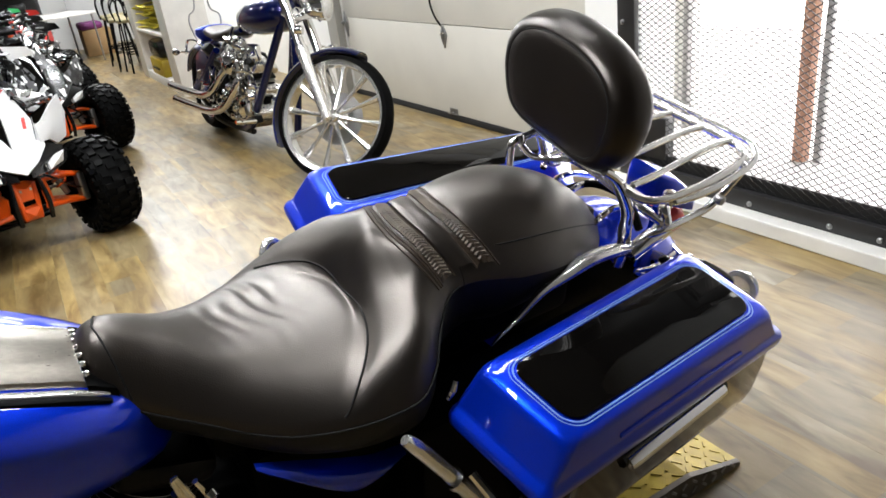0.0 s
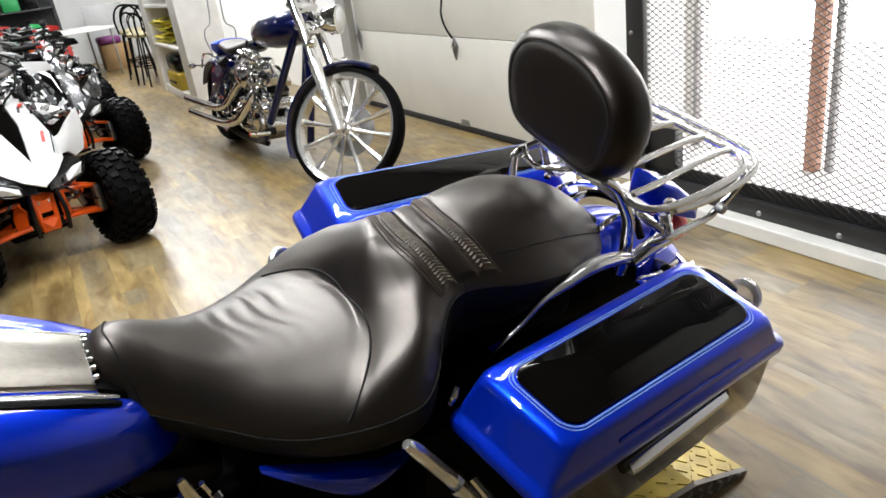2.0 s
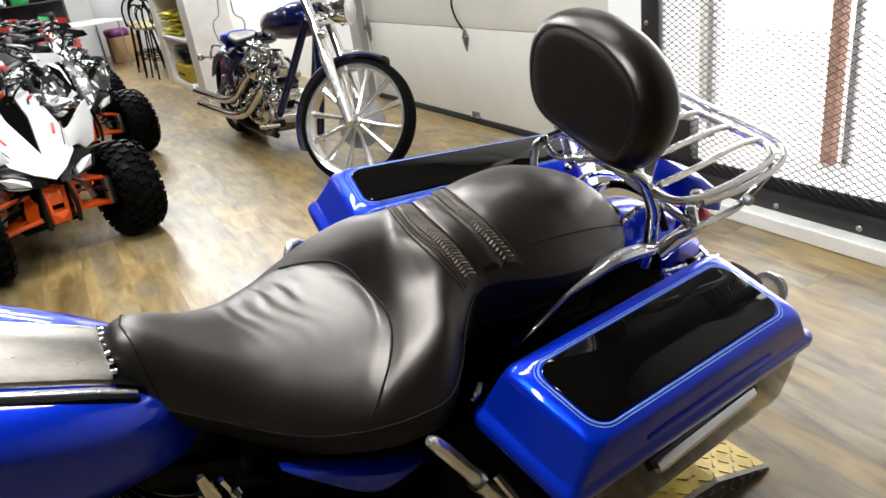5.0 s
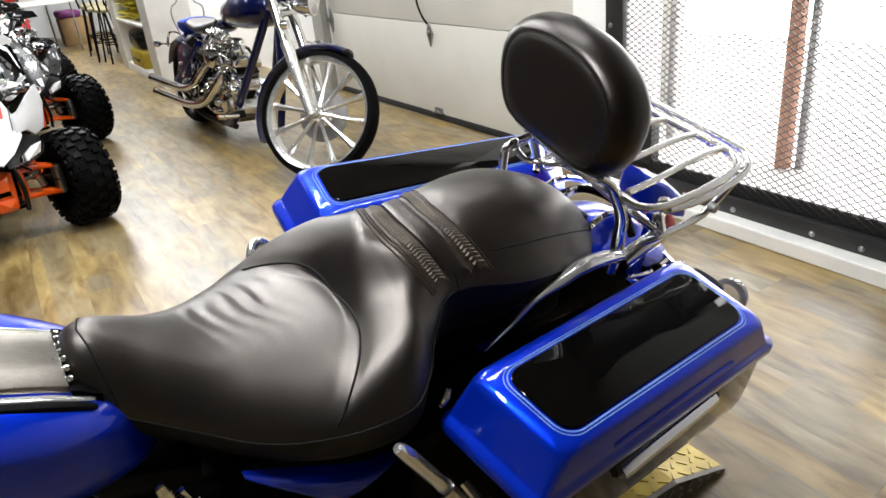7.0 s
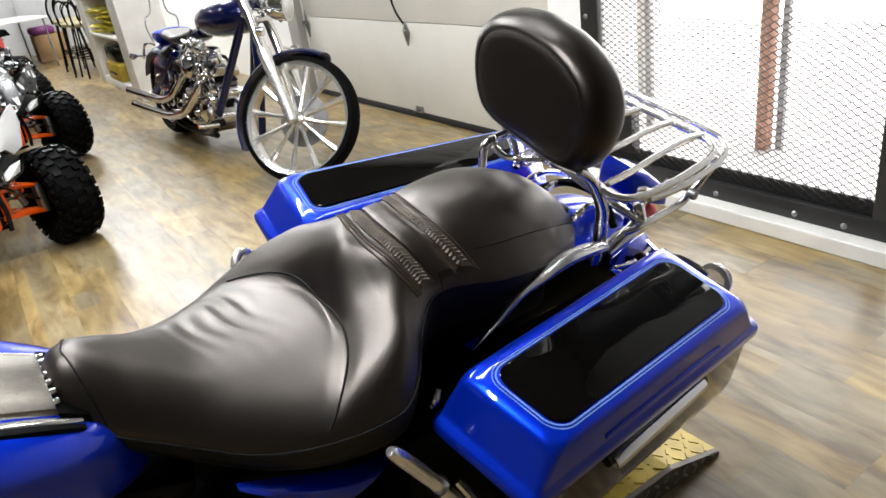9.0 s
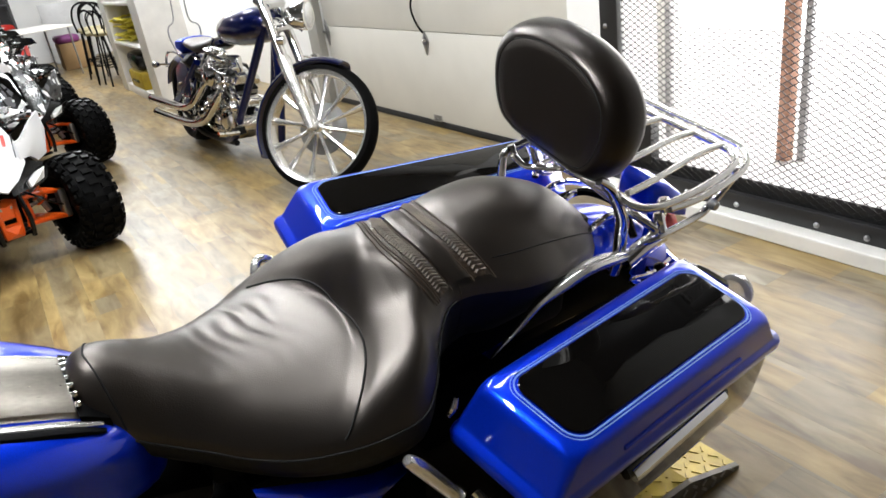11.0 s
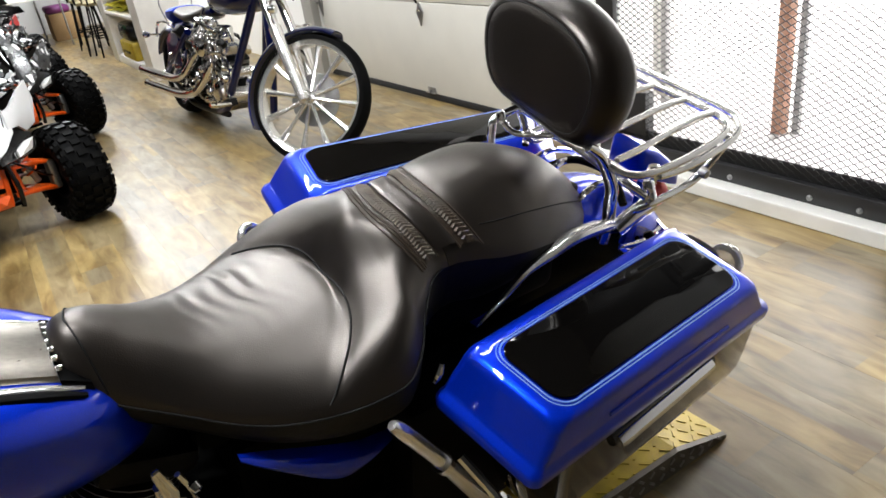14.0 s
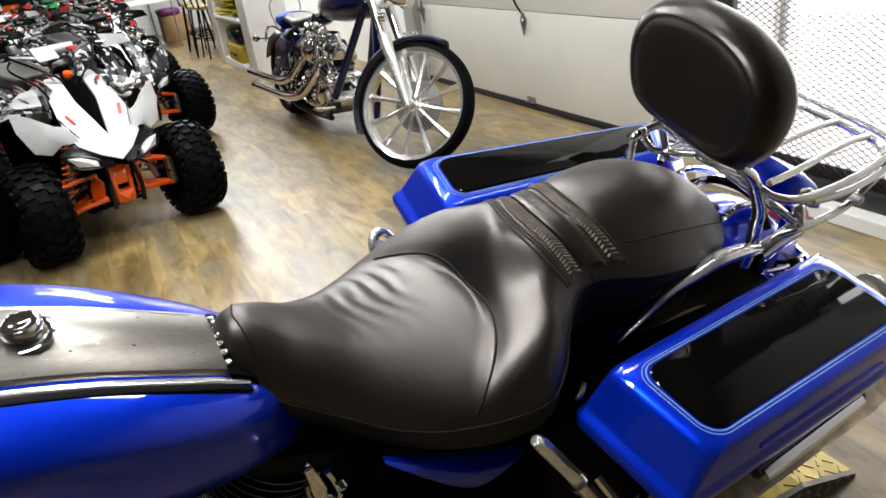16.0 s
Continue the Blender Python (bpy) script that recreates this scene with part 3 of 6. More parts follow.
for name, xa, xb, count, label in (("rider_seat", -0.527, 0.03, 150, "black leather bucket seat with creased cushion"), ("passenger_seat", 0.031, 0.426, 54, "smooth black leather passenger seat")):
    tops, skirts = seat_rows(xa, xb, count)
    cushion = part(name, loft(tops, close_ring=False), LEATHER, bike, label, angle=60)
    part("seat_skirt", loft(skirts), SKIRT, cushion, "dull black skirt of the seat", angle=60)

# piping round the cushion and along the rim
arc = []
for k in range(41):
    y = -0.208 + 0.362 * k / 40
    x = seam_x(y)
    w = seat_row(x)[0]
    arc.append((x, max(-0.985 * w, min(0.985 * w, y)), seat_z(x, max(-0.985 * w, min(0.985 * w, y))) + 0.001))
part("cushion_seam", tube(arc, 0.0019, 6, steps=2), SEAM, bike)
for s in (-1, 1):
    rim = [(x, s * seat_row(x)[0] * 1.036, seat_row(x)[2] - 0.010) for x in [-0.512 + 0.532 * k / 30 for k in range(31)]]
    part("rim_piping", tube(rim, 0.0018, 6, steps=2), SEAM, bike)
nose = [(x, y, seat_z(x, y) + 0.001) for x, y in [(-0.478 - 0.015 * (1 - abs(a)), 0.082 * a) for a in [-1 + k / 8 for k in range(17)]]]
part("nose_seam", tube(nose, 0.0014, 6, steps=2), SEAM, bike)

for s in (-1, 1):
    line = [(x, s * 0.80 * seat_row(x)[0], seat_z(x, s * 0.80 * seat_row(x)[0]) + 0.0005) for x in [0.10 + 0.28 * k / 20 for k in range(21)]]
    part("passenger_seam", tube(line, 0.0012, 6, steps=2), SEAM, bike)

# strap across the seat with its two studded, braided bands


def over_seat(x, lift, span=1.0, n=28):
    """A line across the seat that bends back towards its ends."""
    out = []
    for a in [-1 + 2 * k / n for k in range(n + 1)]:
        y = 0.0
        for _ in range(4):
            y = seat_row(x + 2.4 * y * y)[0] * span * a
        out.append((x + 2.4 * y * y, y, seat_z(x + 2.4 * y * y, y) + lift))
    return out


def band(name, xa, xb, lift, material, label):
    rows = []
    for k in range(7):
        edge = -0.003 if k in (0, 6) else 0.0
        rows.append(over_seat(xa + (xb - xa) * k / 6, lift + edge, 0.93))
    return part(name, loft(rows, close_ring=False), material, bike, label, angle=70)


BRAID = mat("braided_leather", (0.040, 0.030, 0.022), 0.34, bump=0.9, bump_scale=200, vary=0.5, second=(0.055, 0.037, 0.025), vary_scale=90)
band("front_braid", -0.043, -0.016, 0.003, BRAID, "dark braided leather band")
band("grab_strap", -0.011, 0.022, 0.009, LEATHER, "plain black leather grab strap")
band("rear_braid", 0.027, 0.054, 0.003, BRAID, "dark braided leather band")
studs = bmesh.new()
for xs in (-0.029, 0.041):
    line = over_seat(xs, 0.003, 0.88, 44)
    for k, (x, y, z) in enumerate(line):
        for dx, turn in ((-0.005, 35), (0.005, -35)):
            add_box(studs, (-0.0068, -0.0017, 0.0), (0.0068, 0.0017, 0.0022), 0.0, pose(x + dx, y, z - 0.0006, 0, 0, turn))
tagged(part("lacing", studs, mat("brown_lacing", (0.17, 0.14, 0.11), 0.30, vary=0.6, vary_scale=25), bike, "crossed brown leather lacing across the seat"), kind="stuff")
for xa in (-0.057, -0.050, -0.045, -0.013, 0.025, 0.056):
    part("band_welt", tube(over_seat(xa, 0.0012, 0.95), 0.0017, 6, steps=2), BRAID, bike)

# fuel tank: rows of x, half width, top, shoulder and bottom
TANK = [
    (-1.10, 0.165, 0.985, 0.925, 0.72),
    (-0.95, 0.185, 0.985, 0.925, 0.70),
    (-0.80, 0.180, 0.945, 0.885, 0.68),
    (-0.68, 0.168, 0.900, 0.842, 0.66),
    (-0.58, 0.148, 0.850, 0.792, 0.65),
    (-0.51, 0.122, 0.812, 0.752, 0.645),
    (-0.455, 0.085, 0.775, 0.71, 0.65),
    (-0.43, 0.04, 0.745, 0.70, 0.665),
]


def tank_ring(x):
    w, zt, zs, zb = interp(TANK, x)
    pts = []
    for k in range(36):
        a = 2 * math.pi * k / 36
        c, s = math.cos(a), math.sin(a)
        y = w * math.copysign(abs(c) ** 0.72, c)
        mid = zs - 0.02
        z = mid + (zt - mid) * math.copysign(abs(s) ** 0.55, s) if s > 0 else mid + (mid - zb) * math.copysign(abs(s) ** 0.7, s)
        pts.append((x, y, z))
    return pts


tank = part("fuel_tank", loft([tank_ring(-1.10 + 0.67 * k / 40) for k in range(41)]), BLUE, bike, "bright blue metallic fuel tank")


def dash_row(x, w, lift):
    zt = interp(TANK, x)[1]
    return [(x, (w - 0.006) * a - 0.006, zt + lift - 0.010 * a * a) for a in [-1 + k / 6 for k in range(13)]]


def dash_half(x):
    return 0.063 + 0.010 * min(1, max(0, (-0.53 - x) / 0.25))


rows = []
for k in range(21):
    x = -1.05 + 0.528 * k / 20
    top = dash_row(x, dash_half(x), 0.016)
    w, zt = dash_half(x), interp(TANK, x)[1]
    rows.append(top + [(x, w - 0.009, zt - 0.006), (x, -w - 0.003, zt - 0.006)])
part("console", loft(rows), ALLOY, tank, "brushed metal tank console")
for s in (-1, 1):
    line = [(x, s * (dash_half(x) + (0.013 if s < 0 else -0.002)), interp(TANK, x)[1] - 0.004) for x in [-1.05 + 0.55 * k / 14 for k in range(15)]]
    part("console_trim", tube(line, [0.0065] * 14 + [0.003], 8, flat=0.6), POLISHED, tank, "bright trim strip beside the console")
    if s > 0:
        continue
    low = [(x, s * (dash_half(x) + 0.023), interp(TANK, x)[1] - 0.0085) for x in [-1.05 + 0.55 * k / 14 for k in range(15)]]
    part("console_gasket", tube(low, [0.009] * 14 + [0.004], 8, flat=0.7), DEEPBLACK, tank)
lip = [[(x, 0.066 * a - 0.006, interp(TANK, x)[1] + h) for a in [-1 + k / 6 for k in range(13)]] + [(x, 0.08, interp(TANK, x)[1] - 0.02), (x, -0.08, interp(TANK, x)[1] - 0.02)] for x, h in ((-0.5215, 0.006), (-0.514, 0.006), (-0.505, 0.004), (-0.49, 0.002))]
part("console_lip", loft(lip), DEEPBLACK, tank, "black rear lip of the console")
for a in [-0.85 + 1.7 * k / 6 for k in range(7)]:
    x = -0.524
    part("console_screw", lathe([(0.0005, 0.004), (0.004, 0.003), (0.005, 0.0)], 8, pose(x + 0.006, 0.056 * a - 0.006, interp(TANK, x)[1] + 0.015 - 0.01 * a * a, 90)), CHROME, tank)
cx = -0.722
cz = interp(TANK, cx)[1] + 0.012
cap = part("filler_cap", lathe([(0.019, 0.000), (0.0215, 0.003), (0.0215, 0.010), (0.023, 0.012), (0.023, 0.020), (0.0205, 0.025), (0.016, 0.0265), (0.010, 0.0245), (0.0005, 0.024)], 40, pose(cx, -0.006, cz, 90, 0, 0), ), CHROME, tank, "polished chrome filler cap")
part("cap_ring", lathe([(0.024, 0.0), (0.033, 0.0), (0.033, 0.004), (0.029, 0.006), (0.024, 0.005)], 40, pose(cx, -0.006, cz, 90, 0, 0), closed=True), CHROME, tank)


# hard saddlebags: each from the four corners of its dark lid inlay
def bag(name, fi, fo, ro, ri, s):
    fi, fo, ro, ri = (Vector(p) for p in (fi, fo, ro, ri))

    crown = 0.004

    def at(u, v, dz=0.0):
        return (fi * (1 - u) + ri * u) * (1 - v) + (fo * (1 - u) + ro * u) * v + Vector((0, 0, dz + crown * (1 - (2 * u - 1) ** 2) + 0.003 * (1 - min(1.0, abs(2 * v - 1)) ** 2)))

    def ring(u0, u1, v0, v1, r, dz, n=6, skew=0.0):
        pts = []
        for cu, cv, a0 in ((u1 - r, v1 - r * 2.9, 0), (u0 + r, v1 - r * 2.9, 90), (u0 + r, v0 + r * 2.9, 180), (u1 - r, v0 + r * 2.9, 270)):
            for k in range(n + 1):
                a = radians(a0 + 90 * k / n)
                u, v = cu + r * math.cos(a), cv + r * 2.9 * math.sin(a)
                pts.append(at(u, v, dz + skew * u))
        return pts

    holder = new(name)
    holder.parent = bike
    tagged(holder, "blue hard saddlebag with black lid inlay and chrome latch")
    lid_rows = [ring(0.46, 0.54, 0.46, 0.54, 0.012, 0.0), ring(0.26, 0.74, 0.32, 0.68, 0.045, 0.0), ring(0.10, 0.90, 0.2, 0.8, 0.05, 0.001), ring(-0.03, 1.05, 0.02, 1.02, 0.07, 0.002), ring(-0.062, 1.085, -0.080, 1.075, 0.07, 0.001), ring(-0.080, 1.104, -0.125, 1.100, 0.050, -0.004),
                ring(-0.090, 1.116, -0.145, 1.114, 0.040, -0.014), ring(-0.145, 1.180, -0.180, 1.132, 0.026, -0.058), ring(-0.158, 1.202, -0.185, 1.136, 0.026, -0.066),
                ring(-0.182, 1.240, -0.205, 1.164, 0.040, -0.070), ring(-0.192, 1.250, -0.211, 1.172, 0.040, -0.077), ring(-0.190, 1.248, -0.209, 1.170, 0.040, -0.090), ring(-0.165, 1.21, -0.12, 1.13, 0.06, -0.097), ring(-0.06, 1.08, -0.05, 1.02, 0.06, -0.099)]
    lid = part("lid", loft(lid_rows), BLUE, holder, "bright blue lid", angle=50)
    part("lid_gap", tube(ring(-0.008, 1.195, -0.115, 1.115, 0.05, -0.100), 0.0045, 6, closed=True, smooth=False), DEEPBLACK, holder)
    body = [ring(0.00, 1.205, -0.11, 1.118, 0.035, -0.100), ring(0.005, 1.205, -0.11, 1.118, 0.035, -0.15), ring(0.01, 1.20, -0.10, 1.115, 0.04, -0.21), ring(0.015, 1.185, -0.10, 1.095, 0.05, -0.245, skew=0.01),
            ring(0.03, 1.14, -0.08, 1.02, 0.085, -0.285, skew=0.03), ring(0.05, 1.07, 0.0, 0.86, 0.085, -0.330, skew=0.055), ring(0.08, 1.0, 0.1, 0.7, 0.085, -0.362, skew=0.075), ring(0.1, 0.9, 0.25, 0.55, 0.06, -0.37, skew=0.075)]
    part("case", loft(body), CASEBLACK, holder, "glossy dark case below the lid", angle=50)
    inlay = [ring(-0.006, 1.028, 0.100, 0.955, 0.066, 0.0050), ring(-0.002, 1.024, 0.107, 0.948, 0.066, 0.0062), ring(0.05, 0.96, 0.16, 0.88, 0.06, 0.0062), ring(0.14, 0.86, 0.25, 0.78, 0.055, 0.0062), ring(0.26, 0.74, 0.32, 0.68, 0.045, 0.0062), ring(0.38, 0.62, 0.40, 0.60, 0.03, 0.0062), ring(0.46, 0.54, 0.46, 0.54, 0.012, 0.0062)]
    part("lid_inlay", loft(inlay), GLOSSBLACK, lid, "glossy black inlay", angle=20)
    part("pinstripe", tube(ring(-0.017, 1.038, 0.068, 0.987, 0.074, 0.0032, 10), 0.0015, 6, closed=True, smooth=False, flat=0.5), PINSTRIPE, lid, "pale blue double pinstripe")
    part("pinstripe", tube(ring(-0.029, 1.050, 0.036, 1.018, 0.082, 0.0024, 10), 0.0010, 6, closed=True, smooth=False, flat=0.5), PINSTRIPE, lid)
    # latch on the outer side
    la, lb = Vector((0.146, 0.424 * s, 0.588)), Vector((0.388, 0.400 * s, 0.588))
    lever = bmesh.new()
    add_tube(lever, [la, la.lerp(lb, 0.06), la.lerp(lb, 0.94), lb], [0.008, 0.0135, 0.0135, 0.009], 14, flat=0.75, steps=3, up=(0, s * 0.6, 0.8))
    part("latch_lever", lever, CHROME, holder, "long chrome latch lever")
    part("latch_bed", tube([la + Vector((-0.014, -0.012 * s, 0.0)), lb + Vector((0.014, -0.012 * s, 0.0))], 0.015, 10, smooth=False, flat=0.8), BLACKPLASTIC, holder)
    groove = [at(0.18 + 0.72 * k / 8, 1.131, -0.050) for k in range(9)]
    part("side_rib", tube(groove, 0.004, 6, steps=2), BLUE, holder)
    return holder


bag("saddlebag", (0.0101, -0.256, 0.7317), (0.0302, -0.4056, 0.7214), (0.4555, -0.3736, 0.7107), (0.4508, -0.215, 0.7212), -1)
bag("saddlebag", (0.0040, 0.2459, 0.7406), (0.0330, 0.4060, 0.7404), (0.5301, 0.3275, 0.7295), (0.4600, 0.2091, 0.7306), 1)

# backrest pad: half widths up its height, then rings from the middle of the front round to the back
PAD = [(0.900, 0.070), (0.903, 0.100), (0.911, 0.126), (0.927, 0.144), (0.952, 0.158), (0.990, 0.168), (1.025, 0.166), (1.052, 0.152), (1.074, 0.128), (1.090, 0.094), (1.099, 0.056), (1.102, 0.022)]
half_pad = [(w, z) for z, w in PAD]
pad_outline = smooth_path([(0, w, z) for w, z in half_pad] + [(0, -w, z) for w, z in half_pad[::-1]], True, 4)


def pad_ring(f, x, lift=0.0):
    """The outline drawn in towards the pad's middle, at a depth x, on the raked plane."""
    out = []
    for p in pad_outline:
        y, z = p.y * f, 1.0 + (p.z - 1.0 + 0.10 * p.y) * f + lift
        out.append((x + 0.22 * (z - 0.90), 0.031 + y - 0.15 * (1.0 - z), z))
    return out


rows = [pad_ring(f, x) for f, x in ((0.04, 0.291), (0.25, 0.2915), (0.48, 0.293), (0.66, 0.2950), (0.785, 0.2972), (0.80, 0.2985), (0.815, 0.2980), (0.86, 0.300), (0.915, 0.306), (0.962, 0.316), (0.99, 0.330), (1.0, 0.346), (0.995, 0.362), (0.965, 0.375), (0.90, 0.383), (0.6, 0.386), (0.1, 0.387))]
pad = part("backrest_pad", loft(rows), PADVINYL, bike, "padded black leather backrest", angle=60)
part("pad_seam", tube(pad_ring(0.80, 0.2982), 0.0012, 6, closed=True, steps=1), SEAM, pad)

# chrome rack behind the backrest
part("rack_rail", tube([(0.370, 0.125, 0.866), (0.366, 0.06, 0.869), (0.358, -0.04, 0.868), (0.361, -0.12, 0.862), (0.378, -0.158, 0.852), (0.42, -0.176, 0.848), (0.50, -0.180, 0.850), (0.58, -0.176, 0.856), (0.635, -0.165, 0.861),
                        (0.660, -0.140, 0.864), (0.667, -0.10, 0.866), (0.668, 0.10, 0.866), (0.655, 0.145, 0.864), (0.61, 0.165, 0.860), (0.44, 0.165, 0.856), (0.395, 0.152, 0.860)], 0.0075, 12, closed=True), POLISHED, bike, "bent chrome tube of the luggage rack")
part("rack_rail", tube([(0.44, -0.181, 0.838), (0.50, -0.186, 0.836), (0.58, -0.186, 0.842), (0.655, -0.176, 0.852), (0.690, -0.148, 0.862), (0.698, -0.10, 0.868), (0.702, 0.10, 0.870), (0.695, 0.15, 0.866), (0.65, 0.178, 0.858), (0.56, 0.182, 0.850)], 0.0066, 12), POLISHED, bike)
for ya, yb in ((-0.138, -0.112), (-0.062, -0.044), (0.030, 0.036), (0.105, 0.10)):
    part("rack_bar", tube([(0.372, ya, 0.872), (0.45, ya * 0.8 + yb * 0.2, 0.873), (0.60, yb, 0.872), (0.667, yb, 0.868)], 0.0064, 10), POLISHED, bike)
for s in (-1, 1):
    part("rack_stay", tube([side((0.425, 0.150, 0.752), s), side((0.45, 0.164, 0.765), s), side((0.545, 0.166, 0.771), s), side((0.585, 0.167, 0.786), s), side((0.634, 0.168, 0.826), s), side((0.66, 0.168, 0.852), s)], 0.0076, 10), CHROME, bike)
    part("stay_bolt", lathe([(0.0005, 0.011), (0.009, 0.009), (0.011, 0.0), (0.011, -0.006)], 10, pose(0.588, s * 0.172, 0.790, 0, 0, 0 if s > 0 else 180)), STEEL, bike)
part("rack_arm", tube([(0.318, -0.118, 0.906), (0.342, -0.124, 0.886), (0.368, -0.125, 0.846), (0.386, -0.126, 0.806), (0.388, -0.127, 0.772), (0.390, -0.128, 0.735), (0.380, -0.130, 0.69)], [0.008, 0.011, 0.012, 0.0125, 0.0125, 0.013, 0.013], 14), CHROME, bike, "curved polished chrome side arm")
part("rack_arm", tube([(0.366, 0.112, 0.878), (0.380, 0.111, 0.836), (0.396, 0.110, 0.798), (0.420, 0.110, 0.785), (0.452, 0.110, 0.792), (0.47, 0.10, 0.80)], 0.0085, 10), CHROME, bike)
part("backrest_upright", tube([(0.296, 0.110, 0.805), (0.297, 0.110, 0.845), (0.302, 0.110, 0.862), (0.322, 0.110, 0.869), (0.350, 0.110, 0.873), (0.372, 0.108, 0.878)], 0.0085, 10), CHROME, bike, "bent chrome backrest upright")
part("backrest_upright", tube([(0.326, -0.118, 0.900), (0.336, -0.09, 0.905), (0.350, -0.05, 0.905)], 0.008, 10), CHROME, bike)
part("cross_tube", tube([(0.45, 0.110, 0.793), (0.425, 0.07, 0.812), (0.414, 0.0, 0.822), (0.408, -0.07, 0.820), (0.418, -0.13, 0.806), (0.44, -0.16, 0.785)], 0.0085, 10), CHROME, bike)
for x, y, z, r in ((0.366, 0.118, 0.874, 0.012), (0.318, 0.108, 0.868, 0.009), (0.398, 0.115, 0.800, 0.010), (0.440, -0.168, 0.842, 0.012), (0.447, -0.158, 0.806, 0.011), (0.463, -0.155, 0.778, 0.011), (0.640, -0.172, 0.845, 0.009)):
    part("rack_bolt", lathe([(0.0005, r * 1.1), (r * 0.7, r), (r, r * 0.6), (r, -r)], 12, pose(x, y, z, 70, 0, 20)), CHROME, bike)
for dx, dz in ((0.0, 0.0), (0.022, -0.020)):
    part("backrest_rail", tube([(0.366 + dx, 0.100, 0.873 + dz), (0.357 + dx, 0.045, 0.874 + dz), (0.345 + dx, -0.02, 0.880 + dz), (0.334 + dx, -0.07, 0.886 + dz), (0.326 + dx, -0.112, 0.896 + dz)], 0.0075, 10), POLISHED, bike, "chrome rail below the backrest")
part("backrest_brace", tube([(0.318, 0.104, 0.858), (0.333, 0.085, 0.838), (0.352, 0.055, 0.842), (0.360, 0.010, 0.858)], 0.0065, 10), CHROME, bike)
for x, y, z in ((0.362, 0.07, 0.886), (0.348, -0.01, 0.890), (0.336, -0.075, 0.896)):
    part("rail_bolt", lathe([(0.0005, 0.008), (0.006, 0.007), (0.008, 0.0)], 10, pose(x, y, z, 90)), CHROME, bike)
for y, z in ((0.085, 0.765), (0.03, 0.775), (-0.06, 0.770)):
    part("fender_trim", tube([(0.36, y, z - 0.035), (0.41, y * 1.05, z - 0.005), (0.47, y * 1.1, z - 0.012), (0.55, y * 1.1, z - 0.05)], 0.0065, 8), CHROME, bike)
part("latch_bracket", box((0.352, -0.045, 0.738), (0.392, 0.045, 0.768), 0.006), DARKMETAL, bike, "black seat latch bracket")
part("wiring_loom", tube([(0.40, 0.07, 0.74), (0.44, 0.02, 0.775), (0.47, -0.05, 0.765), (0.45, -0.11, 0.735)], 0.008, 8), DEEPBLACK, bike)
# docking hardware low beside the fender
part("docking_sleeve", tube([(0.385, -0.150, 0.725), (0.43, -0.150, 0.742), (0.475, -0.150, 0.752)], 0.017, 14, smooth=False), CHROME, bike, "chrome docking sleeve")
part("docking_sleeve", tube([(0.425, -0.152, 0.74), (0.452, -0.152, 0.772), (0.462, -0.152, 0.815)], [0.012, 0.009, 0.010], 12), CHROME, bike)
part("docking_plate", loft([[(x + a * 0.012, -0.135 + 0.006 * b, z) for a, b in ((-1, -1), (1, -1), (1, 1), (-1, 1))] for x, z in ((0.445, 0.665), (0.452, 0.70), (0.462, 0.75), (0.463, 0.80))]), BLUE, bike, "blue painted bracket")
rnd = random.Random(3)
for k in range(12):
    x, y, z, r = 0.36 + 0.012 * k + rnd.uniform(-0.01, 0.01), -0.165 - rnd.uniform(0, 0.035), 0.655 + rnd.uniform(-0.015, 0.035), rnd.uniform(0.006, 0.012)
    part("docking_bolt", lathe([(0.0005, r * 1.3), (r * 0.7, r * 1.2), (r, r * 0.7), (r, -r)], 10, pose(x, y, z, rnd.uniform(-40, 60), 0, rnd.uniform(-60, 60))), CHROME if k % 3 else DARKMETAL, bike)
for pts in ([(0.36, -0.19, 0.652), (0.42, -0.185, 0.670), (0.50, -0.18, 0.672), (0.56, -0.16, 0.66)], [(0.40, -0.165, 0.690), (0.45, -0.17, 0.686), (0.52, -0.15, 0.676)]):
    part("docking_rod", tube(pts, 0.006, 8), CHROME, bike)
for s in (-1, 1):
    # long chrome strut beside the passenger seat
    part("fender_strut", tube([side((0.075, 0.150, 0.652), s), side((0.092, 0.151, 0.668), s), side((0.128, 0.151, 0.692), s), side((0.174, 0.152, 0.730), s), side((0.225, 0.152, 0.744), s), side((0.277, 0.152, 0.757), s), side((0.335, 0.150, 0.752), s), side((0.372, 0.148, 0.742), s)],
                              [0.003, 0.006, 0.009, 0.013, 0.017, 0.021, 0.023, 0.018], 12, flat=0.6, up=(0, -0.5 * s, 1)), POLISHED, bike, "long curved chrome fender strut")

# rear fender, tail light, signals
def fender_ring(a, r, w, th=0.004):
    cx, cz = 0.36, 0.36
    out = []
    for k in range(13):
        b = -1 + 2 * k / 12
        rr = r - 0.05 * abs(b) ** 3
        out.append((cx + rr * math.cos(a), w * b, cz + rr * math.sin(a)))
    for k in range(12, -1, -1):
        b = -1 + 2 * k / 12
        rr = r - th - 0.05 * abs(b) ** 3
        out.append((cx + rr * math.cos(a), w * 0.97 * b, cz + rr * math.sin(a)))
    return out


